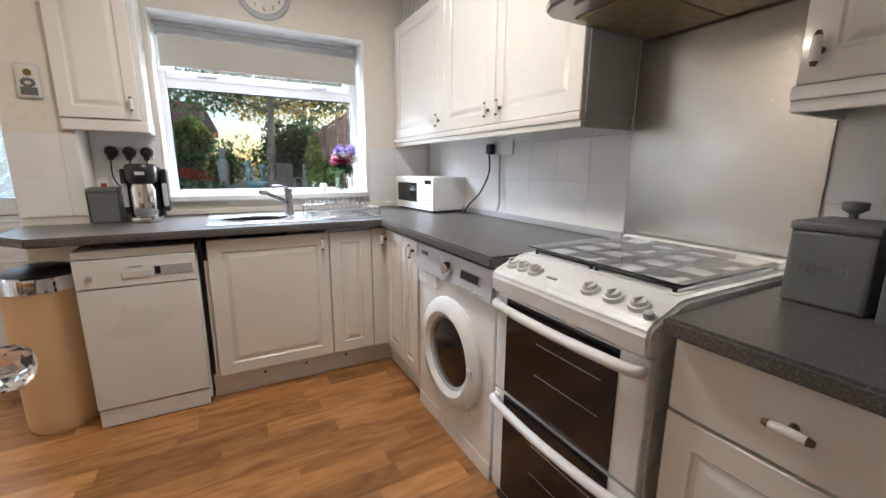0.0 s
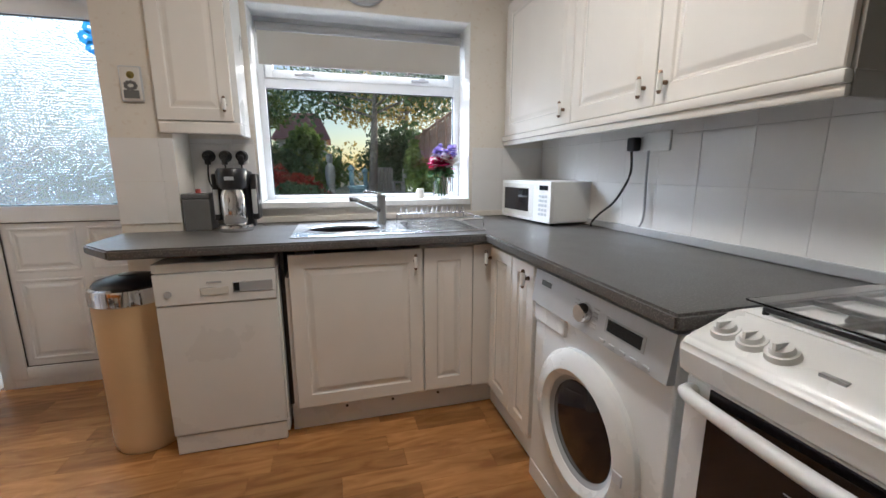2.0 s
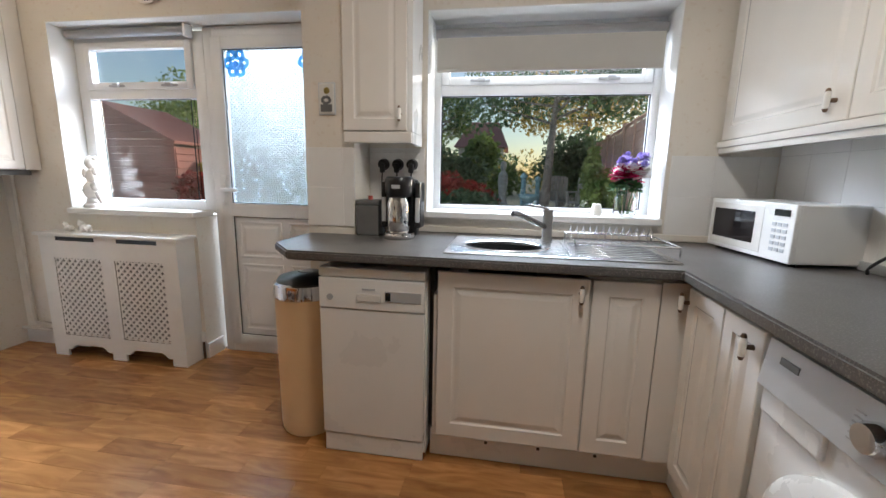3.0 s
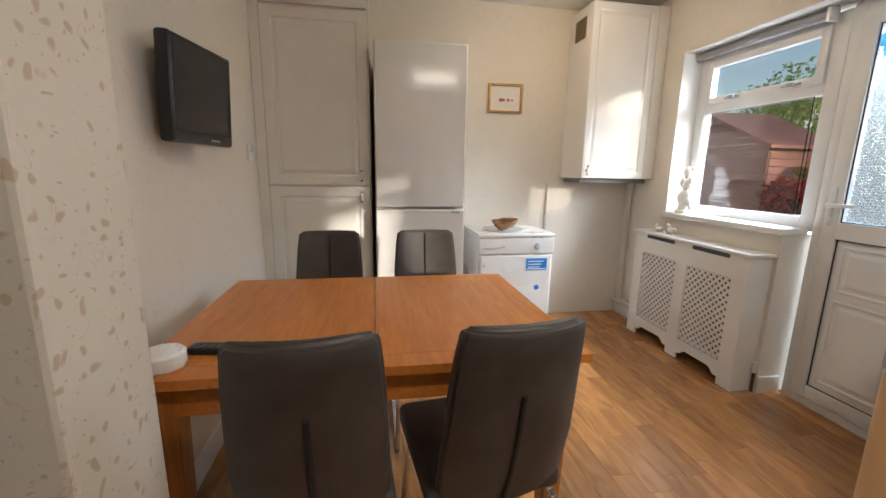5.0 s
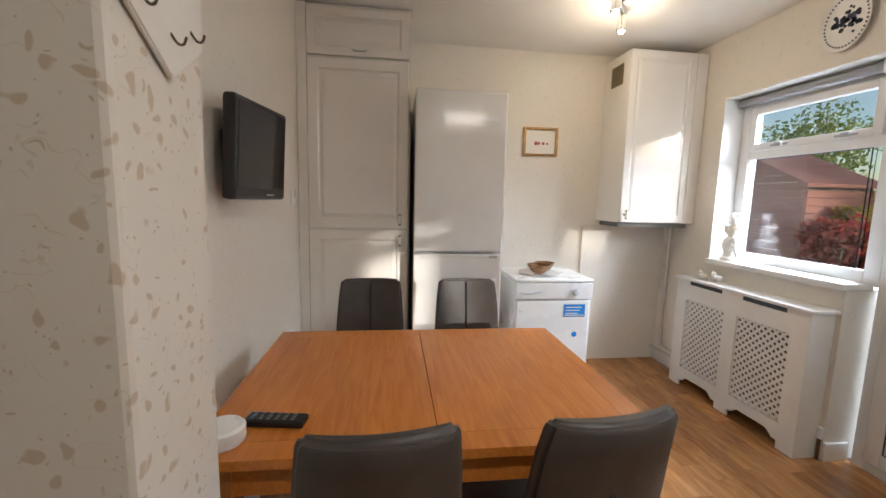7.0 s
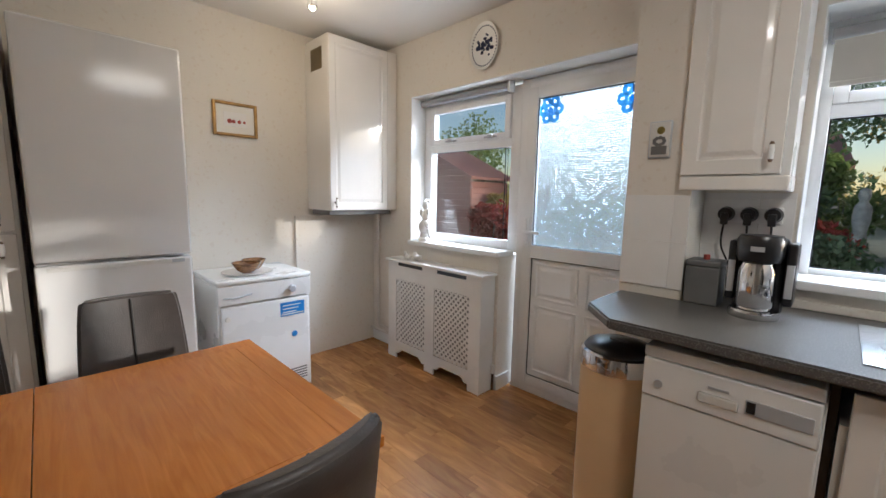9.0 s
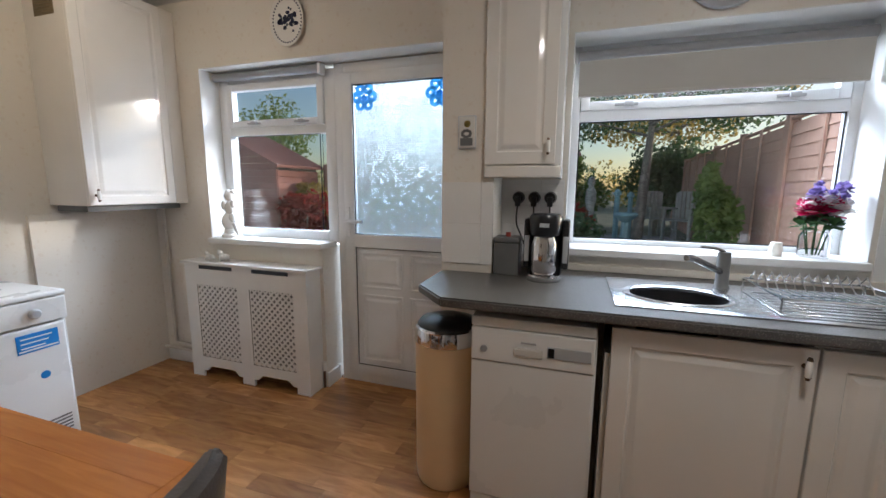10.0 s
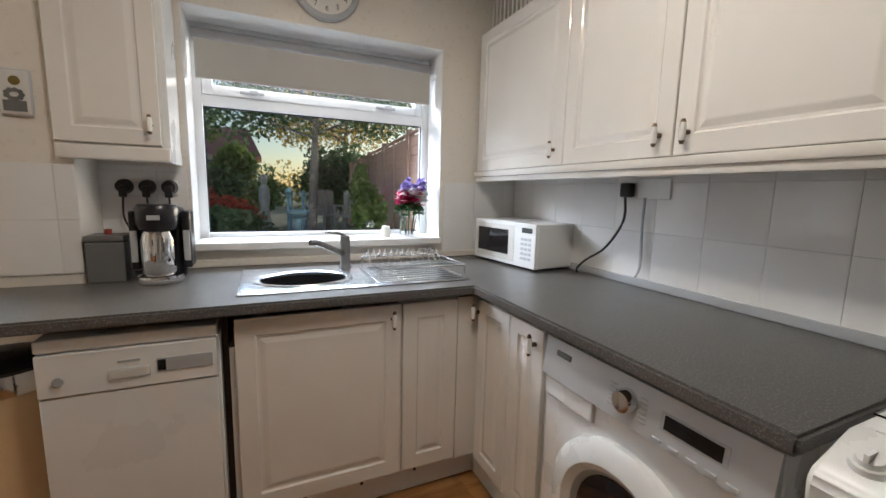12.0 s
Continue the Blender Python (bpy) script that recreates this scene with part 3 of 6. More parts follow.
# side window and back door unit
w = structure(thing("window_2", -2.1, 3.22, 0.95, "", ""), "white plastic window with opening top light beside the back door")
G2 = 3.215
sash(DX0 + 0.004, -1.63, 0.95, DZ1 - 0.03, G2, 0.075, "frame", w, 0.06)
box("transom", DX0 + 0.08, -1.70, G2 - 0.001, G2 + 0.059, 1.66, 1.715, M_PVC, w, 0.004)
pane(-2.44, -1.75, 1.02, 1.665, G2 + 0.03, w)
gasket(-2.43, -1.755, 1.022, 1.662, G2 + 0.014, w)
sash(-2.48, -1.71, 1.715, 2.0, G2 - 0.012, 0.045, "top_light", w, 0.05)
pane(-2.44, -1.75, 1.755, 1.965, G2 + 0.02, w)
catch(-2.25, G2 - 0.012, 1.737, w)
catch(-1.87, G2 - 0.012, 1.737, w)
structure(box("sill", DX0 + 0.003, -1.645, NW - 0.04, G2, 0.93, 0.965, M_PAINT, None, 0.008), "white painted sill of the side window")
bm = bmesh.new()
add_box(bm, DX0, DX0 + 0.004, NW - 0.004, G2, 0.966, DZ1)
add_box(bm, DX0, -0.79, NW - 0.004, G2, DZ1 - 0.005, DZ1 + 0.001)
structure(put("trim", bm, M_PAINT), "white painted reveal over the back door")
b = thing("roller_blind", -2.1, 3.17, 2.03, "rolled-up grey roller blind over the side window", "blind")
cyl("tube", (DX0 + 0.02, 3.17, 2.04), (-1.70, 3.17, 2.04), 0.026, M_BTUBE, b)
box("bracket", -1.70, -1.68, 3.14, 3.2, 2.0, 2.07, M_PVC, b, 0.004)

w = structure(thing("door_1", -1.2, G2, 0.0, "", ""), "white plastic back door with obscure glass, closed")
sash(-1.63, -0.665, 0.0, DZ1 - 0.01, G2, 0.06, "frame", w, 0.06)
sash(-1.575, -0.70, 0.055, DZ1 - 0.07, G2 - 0.012, 0.07, "leaf_frame", w, 0.055)
box("mid_rail", -1.51, -0.77, G2 - 0.012, G2 + 0.04, 0.93, 1.015, M_PVC, w, 0.004)
pane(-1.51, -0.765, 1.0, 1.95, G2 + 0.02, w, M_OBSC).visible_shadow = True
gasket(-1.506, -0.769, 1.014, 1.941, G2 - 0.002, w)
box("lower_panel", -1.51, -0.765, G2 + 0.006, G2 + 0.03, 0.12, 0.94, M_PVC, w)
gasket(-1.506, -0.769, 0.124, 0.931, G2 - 0.002, w)
for ux in (-1.475, -1.125):
    for v0, v1 in ((0.16, 0.62), (0.66, 0.90)):
        panel_door("door_panel", "S", G2 + 0.001, ux, ux + 0.30, v0, v1, M_PVC, w, 0.012, 0.01)
bm = bmesh.new()
add_box(bm, -1.560, -1.532, G2 - 0.022, G2 - 0.012, 1.0, 1.19, 0.004)
add_box(bm, -1.555, -1.43, G2 - 0.052, G2 - 0.036, 1.09, 1.11, 0.006)
add_cyl(bm, (-1.546, G2 - 0.045, 1.10), (-1.546, G2 - 0.012, 1.10), 0.008)
add_cyl(bm, (-1.546, G2 - 0.026, 1.03), (-1.546, G2 - 0.012, 1.03), 0.009)
put("lever_handle", bm, M_PVC, w, True)
for cx in (-1.43, -0.94):  # blue flowers stuck to the glass
    bm = bmesh.new()
    for k in range(6):
        a = k * math.pi / 3
        ccx, ccz = cx + 0.054 * math.cos(a), 1.865 + 0.054 * math.sin(a)
        n0 = [bm.verts.new((ccx + 0.034 * math.cos(q * math.pi / 7), G2 + 0.0185, ccz + 0.034 * math.sin(q * math.pi / 7))) for q in range(14)]
        n1 = [bm.verts.new((ccx + 0.009 * math.cos(q * math.pi / 7), G2 + 0.0185, ccz + 0.009 * math.sin(q * math.pi / 7))) for q in range(14)]
        for q in range(14):
            bm.faces.new((n0[q], n0[(q + 1) % 14], n1[(q + 1) % 14], n1[q]))
    add_cyl(bm, (cx, G2 + 0.0185, 1.86), (cx, G2 + 0.0175, 1.86), 0.02)
    tagged(put("window_sticker", bm, M_BLUE), "blue flower sticker on the obscure door glass", "sticker")

# ---- fitted kitchen ----
ZW = 0.905
FY, FX = 2.378, 0.89  # door fronts of the sink run and of the cooker run


def worktop(name, outline):
    ob = prism(name, outline, ZW - 0.038, ZW, M_WORK, None, 0.007)
    return tagged(ob, "dark grey speckled laminate worktop", "worktop")


def cut(ob, bm):
    """Takes the solid bm, given in the world, out of ob."""
    me = bpy.data.meshes.new("cutter")
    bm.to_mesh(me)
    bm.free()
    c = new("cutter", me)
    mod = ob.modifiers.new("cut", "BOOLEAN")
    mod.object, mod.operation = c, "DIFFERENCE"
    made = bpy.data.meshes.new_from_object(ob.evaluated_get(bpy.context.evaluated_depsgraph_get()))
    ob.modifiers.clear()
    ob.data = made
    bpy.data.objects.remove(c)


def bowl_hole():
    bm = bmesh.new()
    add_cyl(bm, (0, 0, 0.7), (0, 0, 1.1), 0.152, seg=40)
    bmesh.ops.transform(bm, matrix=Matrix.Translation((0.235, 2.655, 0)) @ Matrix.Diagonal((1.12, 0.86, 1, 1)), verts=bm.verts)
    return bm


main_top = worktop("worktop", [(-0.785, 2.51), (-0.63, 2.338), (0.858, 2.338), (0.848, 1.245), (RW - 0.002, 1.245), (RW - 0.002, NW - 0.002), (-0.528, NW - 0.002), (-0.528, 2.842), (-0.785, 2.842)])
worktop("worktop", [(0.845, SW + 0.002), (RW - 0.002, SW + 0.002), (RW - 0.002, 0.645), (0.845, 0.645)])
cut(main_top, bowl_hole())
u = thing("upstand", 1.5, 2.2, ZW, "grey metal edging strip behind the worktop", "edging")
box("strip", RW - 0.02, RW - 0.001, 1.262, NW - 0.022, ZW + 0.001, ZW + 0.035, M_GREYP, u, 0.004)
box("strip", -0.526, RW - 0.001, NW - 0.02, NW - 0.001, ZW + 0.001, ZW + 0.035, M_PAPER, u, 0.004)

# sink run units
k = thing("sink_unit", 0.27, FY, 0, "cream gloss sink base cabinet with raised-panel door", "cabinet", "base cabinets")
box("body", -0.03, 0.555, FY + 0.02, NW - 0.03, 0.13, ZW - 0.16, M_CARC, k)
panel_door("door", "S", FY, -0.012, 0.565, 0.135, 0.845, M_GLOSS, k)
handle("S", FY, 0.53, 0.79, k)
k = thing("base_cabinet", 0.7, FY, 0, "cream gloss corner base cabinet door", "cabinet", "base cabinets")
box("body", 0.557, 0.86, FY + 0.02, NW - 0.03, 0.13, ZW - 0.045, M_CARC, k)
panel_door("door", "S", FY, 0.573, 0.81, 0.135, 0.845, M_GLOSS, k)
box("filler", 0.813, 0.91, FY + 0.001, FY + 0.019, 0.13, 0.85, M_GLOSS, k)
k = thing("base_cabinet", FX, 2.2, 0, "narrow cream gloss base cabinet beside the washing machine", "cabinet", "base cabinets")
box("body", FX + 0.02, RW - 0.03, 1.92, FY - 0.002, 0.13, ZW - 0.045, M_CARC, k)
panel_door("door", "W", FX, 2.12, 2.35, 0.135, 0.845, M_GLOSS, k, 0.05)
panel_door("door", "W", FX, 1.925, 2.115, 0.135, 0.845, M_GLOSS, k, 0.05)
handle("W", FX, 2.345, 0.79, k)
handle("W", FX, 1.965, 0.79, k)
k = thing("plinth", 0.4, 2.46, 0, "white kitchen plinth board with screw heads", "plinth")
bm = bmesh.new()
add_box(bm, -0.045, 0.945, 2.435, 2.451, 0, 0.128, 0.002)
add_box(bm, 0.935, 0.951, 1.915, 2.434, 0, 0.128, 0.002)
put("board", bm, M_WHITE, k)
for sx in (0.20, 0.42, 0.65):
    cyl("screw", (sx, 2.436, 0.085), (sx, 2.4325, 0.085), 0.007, M_BLACK, k, None, 10)
structure(box("end_panel", -0.545, -0.528, 2.73, 2.842, 0, ZW - 0.04, M_PAINT), "white end panel under the worktop")

# slim dishwasher
k = thing("dishwasher", -0.285, 2.3700, 0, "white slim dishwasher under the worktop", "dishwasher")
box("body", -0.508, -0.055, 2.3920, NW - 0.05, 0.03, 0.80, M_WHITE, k, 0.003)
box("top", -0.51, -0.06, 2.3700, NW - 0.05, 0.80, 0.838, M_WHITE, k, 0.006)
box("door", -0.508, -0.062, 2.3680, 2.3910, 0.095, 0.665, M_WHITE, k, 0.005)
box("control_panel", -0.508, -0.062, 2.3640, 2.3910, 0.668, 0.797, M_WHITE, k, 0.005)
box("kick_plate", -0.504, -0.066, 2.3740, 2.3910, 0.004, 0.09, M_WHITE, k, 0.004)
box("display", -0.225, -0.075, 2.3610, 2.3660, 0.708, 0.752, M_GREYP, k, 0.002)
box("screen", -0.222, -0.20, 2.3595, 2.3630, 0.713, 0.748, M_LCD, k, 0.002)
box("grip", -0.345, -0.24, 2.3590, 2.3660, 0.702, 0.735, M_CARC, k, 0.006)
box("label_bar", -0.32, -0.265, 2.3615, 2.3650, 0.752, 0.759, M_GREYP, k)
cyl("button", (-0.458, 2.3585, 0.716), (-0.458, 2.3680, 0.716), 0.013, M_GREYP, k)
# Black sheet that paints the shade in the gap beside the sink unit.
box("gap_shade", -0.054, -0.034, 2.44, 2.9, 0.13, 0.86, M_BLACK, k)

# bin
k = thing("pedal_bin", -0.666, 2.565, 0, "tall cream enamel bin with black and chrome lid", "bin")
BC = (-0.666, 2.565, 0)
lathe("body", [(0.131, 0.0), (0.136, 0.012), (0.139, 0.04), (0.143, 0.66)], BC, M_BIN, k, 44)
lathe("rim", [(0.144, 0.655), (0.149, 0.66), (0.149, 0.700), (0.145, 0.722), (0.134, 0.728), (0.134, 0.70)], BC, M_CHROME, k, 44)
lathe("lid", [(0.135, 0.705), (0.135, 0.726), (0.122, 0.745), (0.07, 0.760), (0.0, 0.764)], BC, M_BLACK, k, 44)
lathe("button", [(0.028, 0.757), (0.026, 0.767), (0.0, 0.769)], (-0.666, 2.555, 0), M_SMOKE, k, 20, 1.3, 0.7)

# sink, tap, draining rack
k = thing("sink", 0.45, 2.7, ZW, "stainless steel inset sink with drainer", "sink")
bm = bmesh.new()
add_box(bm, -0.005, 0.90, 2.44, 2.93, ZW - 0.002, ZW + 0.006, 0.004)
cut(put("rim", bm, M_SINK, k, True), bowl_hole())
box("drainer", 0.50, 0.87, 2.475, 2.83, ZW + 0.0065, ZW + 0.009, M_SINK, k, 0.002)
bm = bmesh.new()
for i in range(8):
    add_box(bm, 0.53, 0.86, 2.50 + i * 0.042, 2.508 + i * 0.042, ZW + 0.009, ZW + 0.0125, 0.0015, 1)
put("ridge", bm, M_SINK, k, True)
lathe("bowl_lip", [(0.178, 0.007), (0.174, 0.011), (0.160, 0.0105), (0.150, 0.006), (0.149, -0.01), (0.156, -0.01), (0.156, 0.006)], (0.235, 2.655, ZW), M_SINK, k, 40, 1.12, 0.86, caps=False)
lathe("basin", [(0.1505, 0.003), (0.147, -0.02), (0.137, -0.12), (0.12, -0.14), (0.0, -0.142)], (0.235, 2.655, ZW), M_BOWLK, k, 40, 1.12, 0.86, caps=False)
k = thing("mixer_tap", 0.44, 2.85, ZW, "brushed steel mixer tap with a long spout", "tap")
lathe("body", [(0.030, 0.006), (0.029, 0.012), (0.024, 0.018), (0.024, 0.15), (0.022, 0.157), (0.0, 0.158)], (0.44, 2.86, ZW), M_SMOKE, k, 24)
tube("spout", [(0.43, 2.85, ZW + 0.075), (0.37, 2.80, ZW + 0.105), (0.30, 2.745, ZW + 0.14), (0.27, 2.72, ZW + 0.145)], 0.013, M_TAP, k, 12)
tube("lever", [(0.44, 2.86, ZW + 0.158), (0.40, 2.85, ZW + 0.172), (0.345, 2.83, ZW + 0.178)], 0.006, M_TAP, k, 8)
k = thing("draining_rack", 0.72, 2.72, ZW, "chrome wire draining rack on the sink", "dish rack")
bm = bmesh.new()
for y in (2.56, 2.90):
    add_cyl(bm, (0.53, y, ZW + 0.045), (0.93, y, ZW + 0.045), 0.004, seg=8)
for x in (0.53, 0.93):
    add_cyl(bm, (x, 2.56, ZW + 0.045), (x, 2.90, ZW + 0.045), 0.004, seg=8)
    for y in (2.56, 2.90):
        add_cyl(bm, (x, y, ZW + 0.006), (x, y, ZW + 0.045), 0.004, seg=8)
for i in range(13):
    x = 0.55 + i * 0.03
    add_cyl(bm, (x, 2.56, ZW + 0.045), (x, 2.80, ZW + 0.030), 0.003, seg=6)
    add_cyl(bm, (x, 2.80, ZW + 0.030), (x, 2.86, ZW + 0.085), 0.003, seg=6)
    add_cyl(bm, (x, 2.86, ZW + 0.085), (x, 2.90, ZW + 0.045), 0.003, seg=6)
put("wires", bm, M_CHROME, k, True)

# coffee maker and grey canister in the corner beside the window
k = thing("coffee_maker", -0.28, 2.80, ZW, "black and chrome filter coffee maker", "coffee maker")
lathe("base", [(0.075, 0), (0.078, 0.01), (0.074, 0.03), (0.0, 0.032)], (-0.28, 2.78, ZW), M_CHROME, k, 28)
box("column", -0.355, -0.205, 2.83, 2.91, ZW, ZW + 0.29, M_BLACK, k, 0.02)
lathe("flask", [(0.050, 0.032), (0.055, 0.05), (0.055, 0.17), (0.045, 0.20), (0.0, 0.205)], (-0.28, 2.77, ZW), M_CHROME, k, 28)
lathe("head", [(0.062, 0.205), (0.070, 0.225), (0.072, 0.285), (0.062, 0.30), (0.0, 0.302)], (-0.28, 2.79, ZW), M_BLACK, k, 28)
for sx in (-0.375, -0.205):
    box("water_tank", sx, sx + 0.03, 2.79, 2.89, ZW + 0.05, ZW + 0.275, M_BLACK, k, 0.008)
    box("side_cover", sx + 0.004, sx + 0.026, 2.786, 2.792, ZW + 0.08, ZW + 0.20, M_LGREY, k, 0.002)
box("front_label", -0.30, -0.26, 2.716, 2.72, ZW + 0.245, ZW + 0.262, M_LGREY, k)
k = thing("canister", -0.46, 2.90, ZW, "square dark grey canister beside the coffee maker", "canister")
box("tin", -0.52, -0.40, 2.82, 2.94, ZW, ZW + 0.155, M_SMOKE, k, 0.006)
box("lid", -0.522, -0.398, 2.818, 2.942, ZW + 0.156, ZW + 0.18, M_SMOKE, k, 0.006)
cyl("knob", (-0.46, 2.88, ZW + 0.18), (-0.46, 2.88, ZW + 0.20), 0.012, M_REDP, k)
k = thing("wall_socket", -0.38, NW, 1.25, "row of socket outlets with three black plugs", "socket")
box("plate", -0.47, -0.25, NW - 0.018, NW - 0.009, 1.235, 1.30, M_WHITE, k, 0.004)
for px in (-0.44, -0.36, -0.28):
    bm = bmesh.new()
    add_cyl(bm, (px, NW - 0.05, 1.27), (px, NW - 0.019, 1.27), 0.026, 0.032, 20)
    add_box(bm, px - 0.014, px + 0.014, NW - 0.06, NW - 0.045, 1.225, 1.275, 0.005)
    put("plug", bm, M_BLACK, k, True)
tube("cable", [(-0.44, NW - 0.05, 1.235), (-0.445, NW - 0.04, 1.14), (-0.41, NW - 0.05, 1.06), (-0.37, NW - 0.08, 0.96)], 0.004, M_BLACK, k)
tube("cable", [(-0.36, NW - 0.05, 1.235), (-0.352, NW - 0.045, 1.12), (-0.33, NW - 0.08, 1.0)], 0.004, M_BLACK, k)
tube("cable", [(-0.28, NW - 0.05, 1.235), (-0.275, NW - 0.045, 1.12), (-0.26, NW - 0.08, 1.0)], 0.004, M_BLACK, k)

# small wall cabinet beside the window
k = thing("wall_cabinet", -0.40, 2.83, 1.37, "cream gloss wall cabinet with raised-panel door", "cabinet", "wall cabinets")
box("body", -0.575, -0.23, 2.842, NW - 0.012, 1.42, 2.36, M_WHITE, k, 0.002)
panel_door("door", "S", 2.82, -0.575, -0.255, 1.425, 2.35, M_GLOSS, k, 0.055)
box("pelmet", -0.575, -0.228, 2.818, 2.85, 1.365, 1.42, M_GLOSS, k, 0.008)
box("side_pelmet", -0.252, -0.228, 2.85, NW - 0.012, 1.365, 1.42, M_WHITE, k, 0.004)
handle("S", 2.82, -0.285, 1.50, k)

# wall cabinets over the cooker run
UX = 1.245
UZ0, UZ1 = 1.345, 2.16


def upper(y0, y1, doors, knobs, lo):
    k = thing("wall_cabinet", UX, (y0 + y1) / 2, lo, "cream gloss wall cabinet with raised-panel doors and pelmet", "cabinet", "wall cabinets")
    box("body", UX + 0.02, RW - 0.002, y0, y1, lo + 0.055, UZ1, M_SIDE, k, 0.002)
    for a, b in doors:
        panel_door("door", "W", UX, a, b, lo + 0.06, UZ1 - 0.003, M_GLOSS, k, 0.06)
    for y in knobs:
        handle("W", UX, y, lo + 0.125, k)
    bm = bmesh.new()
    add_box(bm, UX - 0.012, UX + 0.018, y0, y1, lo + 0.026, lo + 0.057, 0.006)
    add_box(bm, UX - 0.002, UX + 0.018, y0, y1, lo, lo + 0.027, 0.005)
    put("pelmet", bm, M_GLOSS, k, True)
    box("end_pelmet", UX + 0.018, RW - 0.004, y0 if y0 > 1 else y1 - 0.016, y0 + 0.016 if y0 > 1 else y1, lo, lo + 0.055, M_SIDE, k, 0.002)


upper(1.27, NW - 0.003, ((2.315, 3.05), (1.815, 2.31), (1.28, 1.81)), (2.37, 1.86, 1.765), UZ0)
upper(SW + 0.003, 0.653, ((0.18, 0.648), (-0.26, 0.175)), (0.612,), UZ0 - 0.02)
k = thing("vent_grille", 1.4, 2.9, UZ1, "beige wire grille panel above the wall cabinets", "grille")
bm = bmesh.new()
for i in range(46):
    add_box(bm, 1.31, 1.318, 1.28 + i * 0.039, 1.296 + i * 0.039, UZ1 + 0.02, CEIL - 0.06)
add_box(bm, 1.305, 1.325, 1.27, NW - 0.003, UZ1 + 0.001, UZ1 + 0.02)
put("grille", bm, M_CARC, k)

# extractor hood
k = thing("extractor_hood", 1.2, 0.95, 1.66, "dark steel canopy extractor hood over the cooker", "extractor hood")
HO = [(1.525, 0.655), (1.525, 1.255), (1.06, 1.255), (1.02, 1.235), (0.995, 1.19), (0.975, 0.955), (0.995, 0.72), (1.02, 0.675), (1.06, 0.655)]
prism("canopy", HO, 1.668, 1.70, M_HOODM, k, 0.006)
prism("rim", [(0.96 + (x - 0.96) * 0.995, 0.955 + (y - 0.955) * 1.004) for x, y in HO], 1.676, 1.688, M_CHROME, k)
box("filter", 1.12, 1.50, 0.70, 0.953, 1.660, 1.669, M_HOODF, k, 0.003)
box("filter", 1.12, 1.50, 0.957, 1.21, 1.660, 1.669, M_HOODF, k, 0.003)
box("switch_bar", 1.03, 1.10, 0.78, 1.13, 1.660, 1.669, M_HOODM, k, 0.003)
box("switch", 1.055, 1.07, 0.99, 1.03, 1.655, 1.661, M_BLACK, k)
box("chimney", 1.27, 1.525, 0.80, 1.11, 1.70, CEIL - 0.002, M_HOODM, k, 0.004)
sp = box("splashback", RW - 0.012, RW - 0.0005, 0.652, 1.258, ZW + 0.02, 1.72, M_STEEL, None, 0.002)
tagged(sp, "brushed stainless steel splashback behind the cooker", "splashback")

# cooker
k = thing("cooker", 0.85, 0.95, 0, "white freestanding gas cooker with double oven", "cooker")
CY0, CY1, CX = 0.668, 1.222, 0.872
box("body", CX + 0.02, RW - 0.03, CY0, CY1, 0.03, 0.86, M_WHITE, k, 0.004)
bm = bmesh.new()
sec = [(CX - 0.030, 0.80), (CX - 0.036, 0.856), (CX - 0.022, 0.874), (CX + 0.085, 0.915), (RW - 0.03, 0.915), (RW - 0.03, 0.80)]
va = [bm.verts.new((x, CY0 - 0.006, z)) for x, z in sec]
vb = [bm.verts.new((x, CY1 + 0.006, z)) for x, z in sec]
for i in range(6):
    bm.faces.new((va[i], va[(i + 1) % 6], vb[(i + 1) % 6], vb[i]))
bm.faces.new(va[::-1])
bm.faces.new(vb)
bmesh.ops.recalc_face_normals(bm, faces=bm.faces)
bmesh.ops.bevel(bm, geom=list(bm.edges), offset=0.008, segments=3, affect="EDGES")
put("hob_surround", bm, M_WHITE, k, True)
HX = CX + 0.095
box("hob_top", HX, RW - 0.06, CY0 + 0.02, CY1 - 0.02, 0.914, 0.918, M_WHITE, k, 0.002)
lid = box("glass_lid", HX + 0.005, RW - 0.05, CY0 + 0.012, CY1 - 0.012, 0.938, 0.942, M_GLASS, k, 0.0015)
lid.visible_shadow = False
box("hinge_bar", RW - 0.075, RW - 0.035, CY0 + 0.01, CY1 - 0.01, 0.918, 0.945, M_WHITE, k, 0.005)
box("vent_slot", RW - 0.082, RW - 0.074, CY0 + 0.14, CY1 - 0.14, 0.924, 0.940, M_BLACK, k)
for cx in (HX + 0.14, HX + 0.38):
    for cy in (CY0 + 0.15, CY1 - 0.15):
        cyl("burner", (cx, cy, 0.918), (cx, cy, 0.927), 0.045, M_BLACK, k, 0.04, 24)
bm = bmesh.new()
for i in range(2):
    y0, y1 = CY0 + 0.04 + i * 0.245, CY0 + 0.265 + i * 0.245
    for y in (y0, (y0 + y1) / 2, y1):
        add_box(bm, HX + 0.02, HX + 0.50, y - 0.006, y + 0.006, 0.924, 0.935, 0.002, 1)
    for x in (HX + 0.02, HX + 0.14, HX + 0.26, HX + 0.38, HX + 0.50):
        add_box(bm, x - 0.006, x + 0.006, y0, y1, 0.924, 0.935, 0.002, 1)
    for x in (HX + 0.02, HX + 0.50):
        for y in (y0, y1):
            add_cyl(bm, (x, y, 0.917), (x, y, 0.932), 0.006, seg=8)
put("pan_support", bm, M_BLACK, k, True)
slope = Vector((-0.36, 0, 0.93)).normalized()
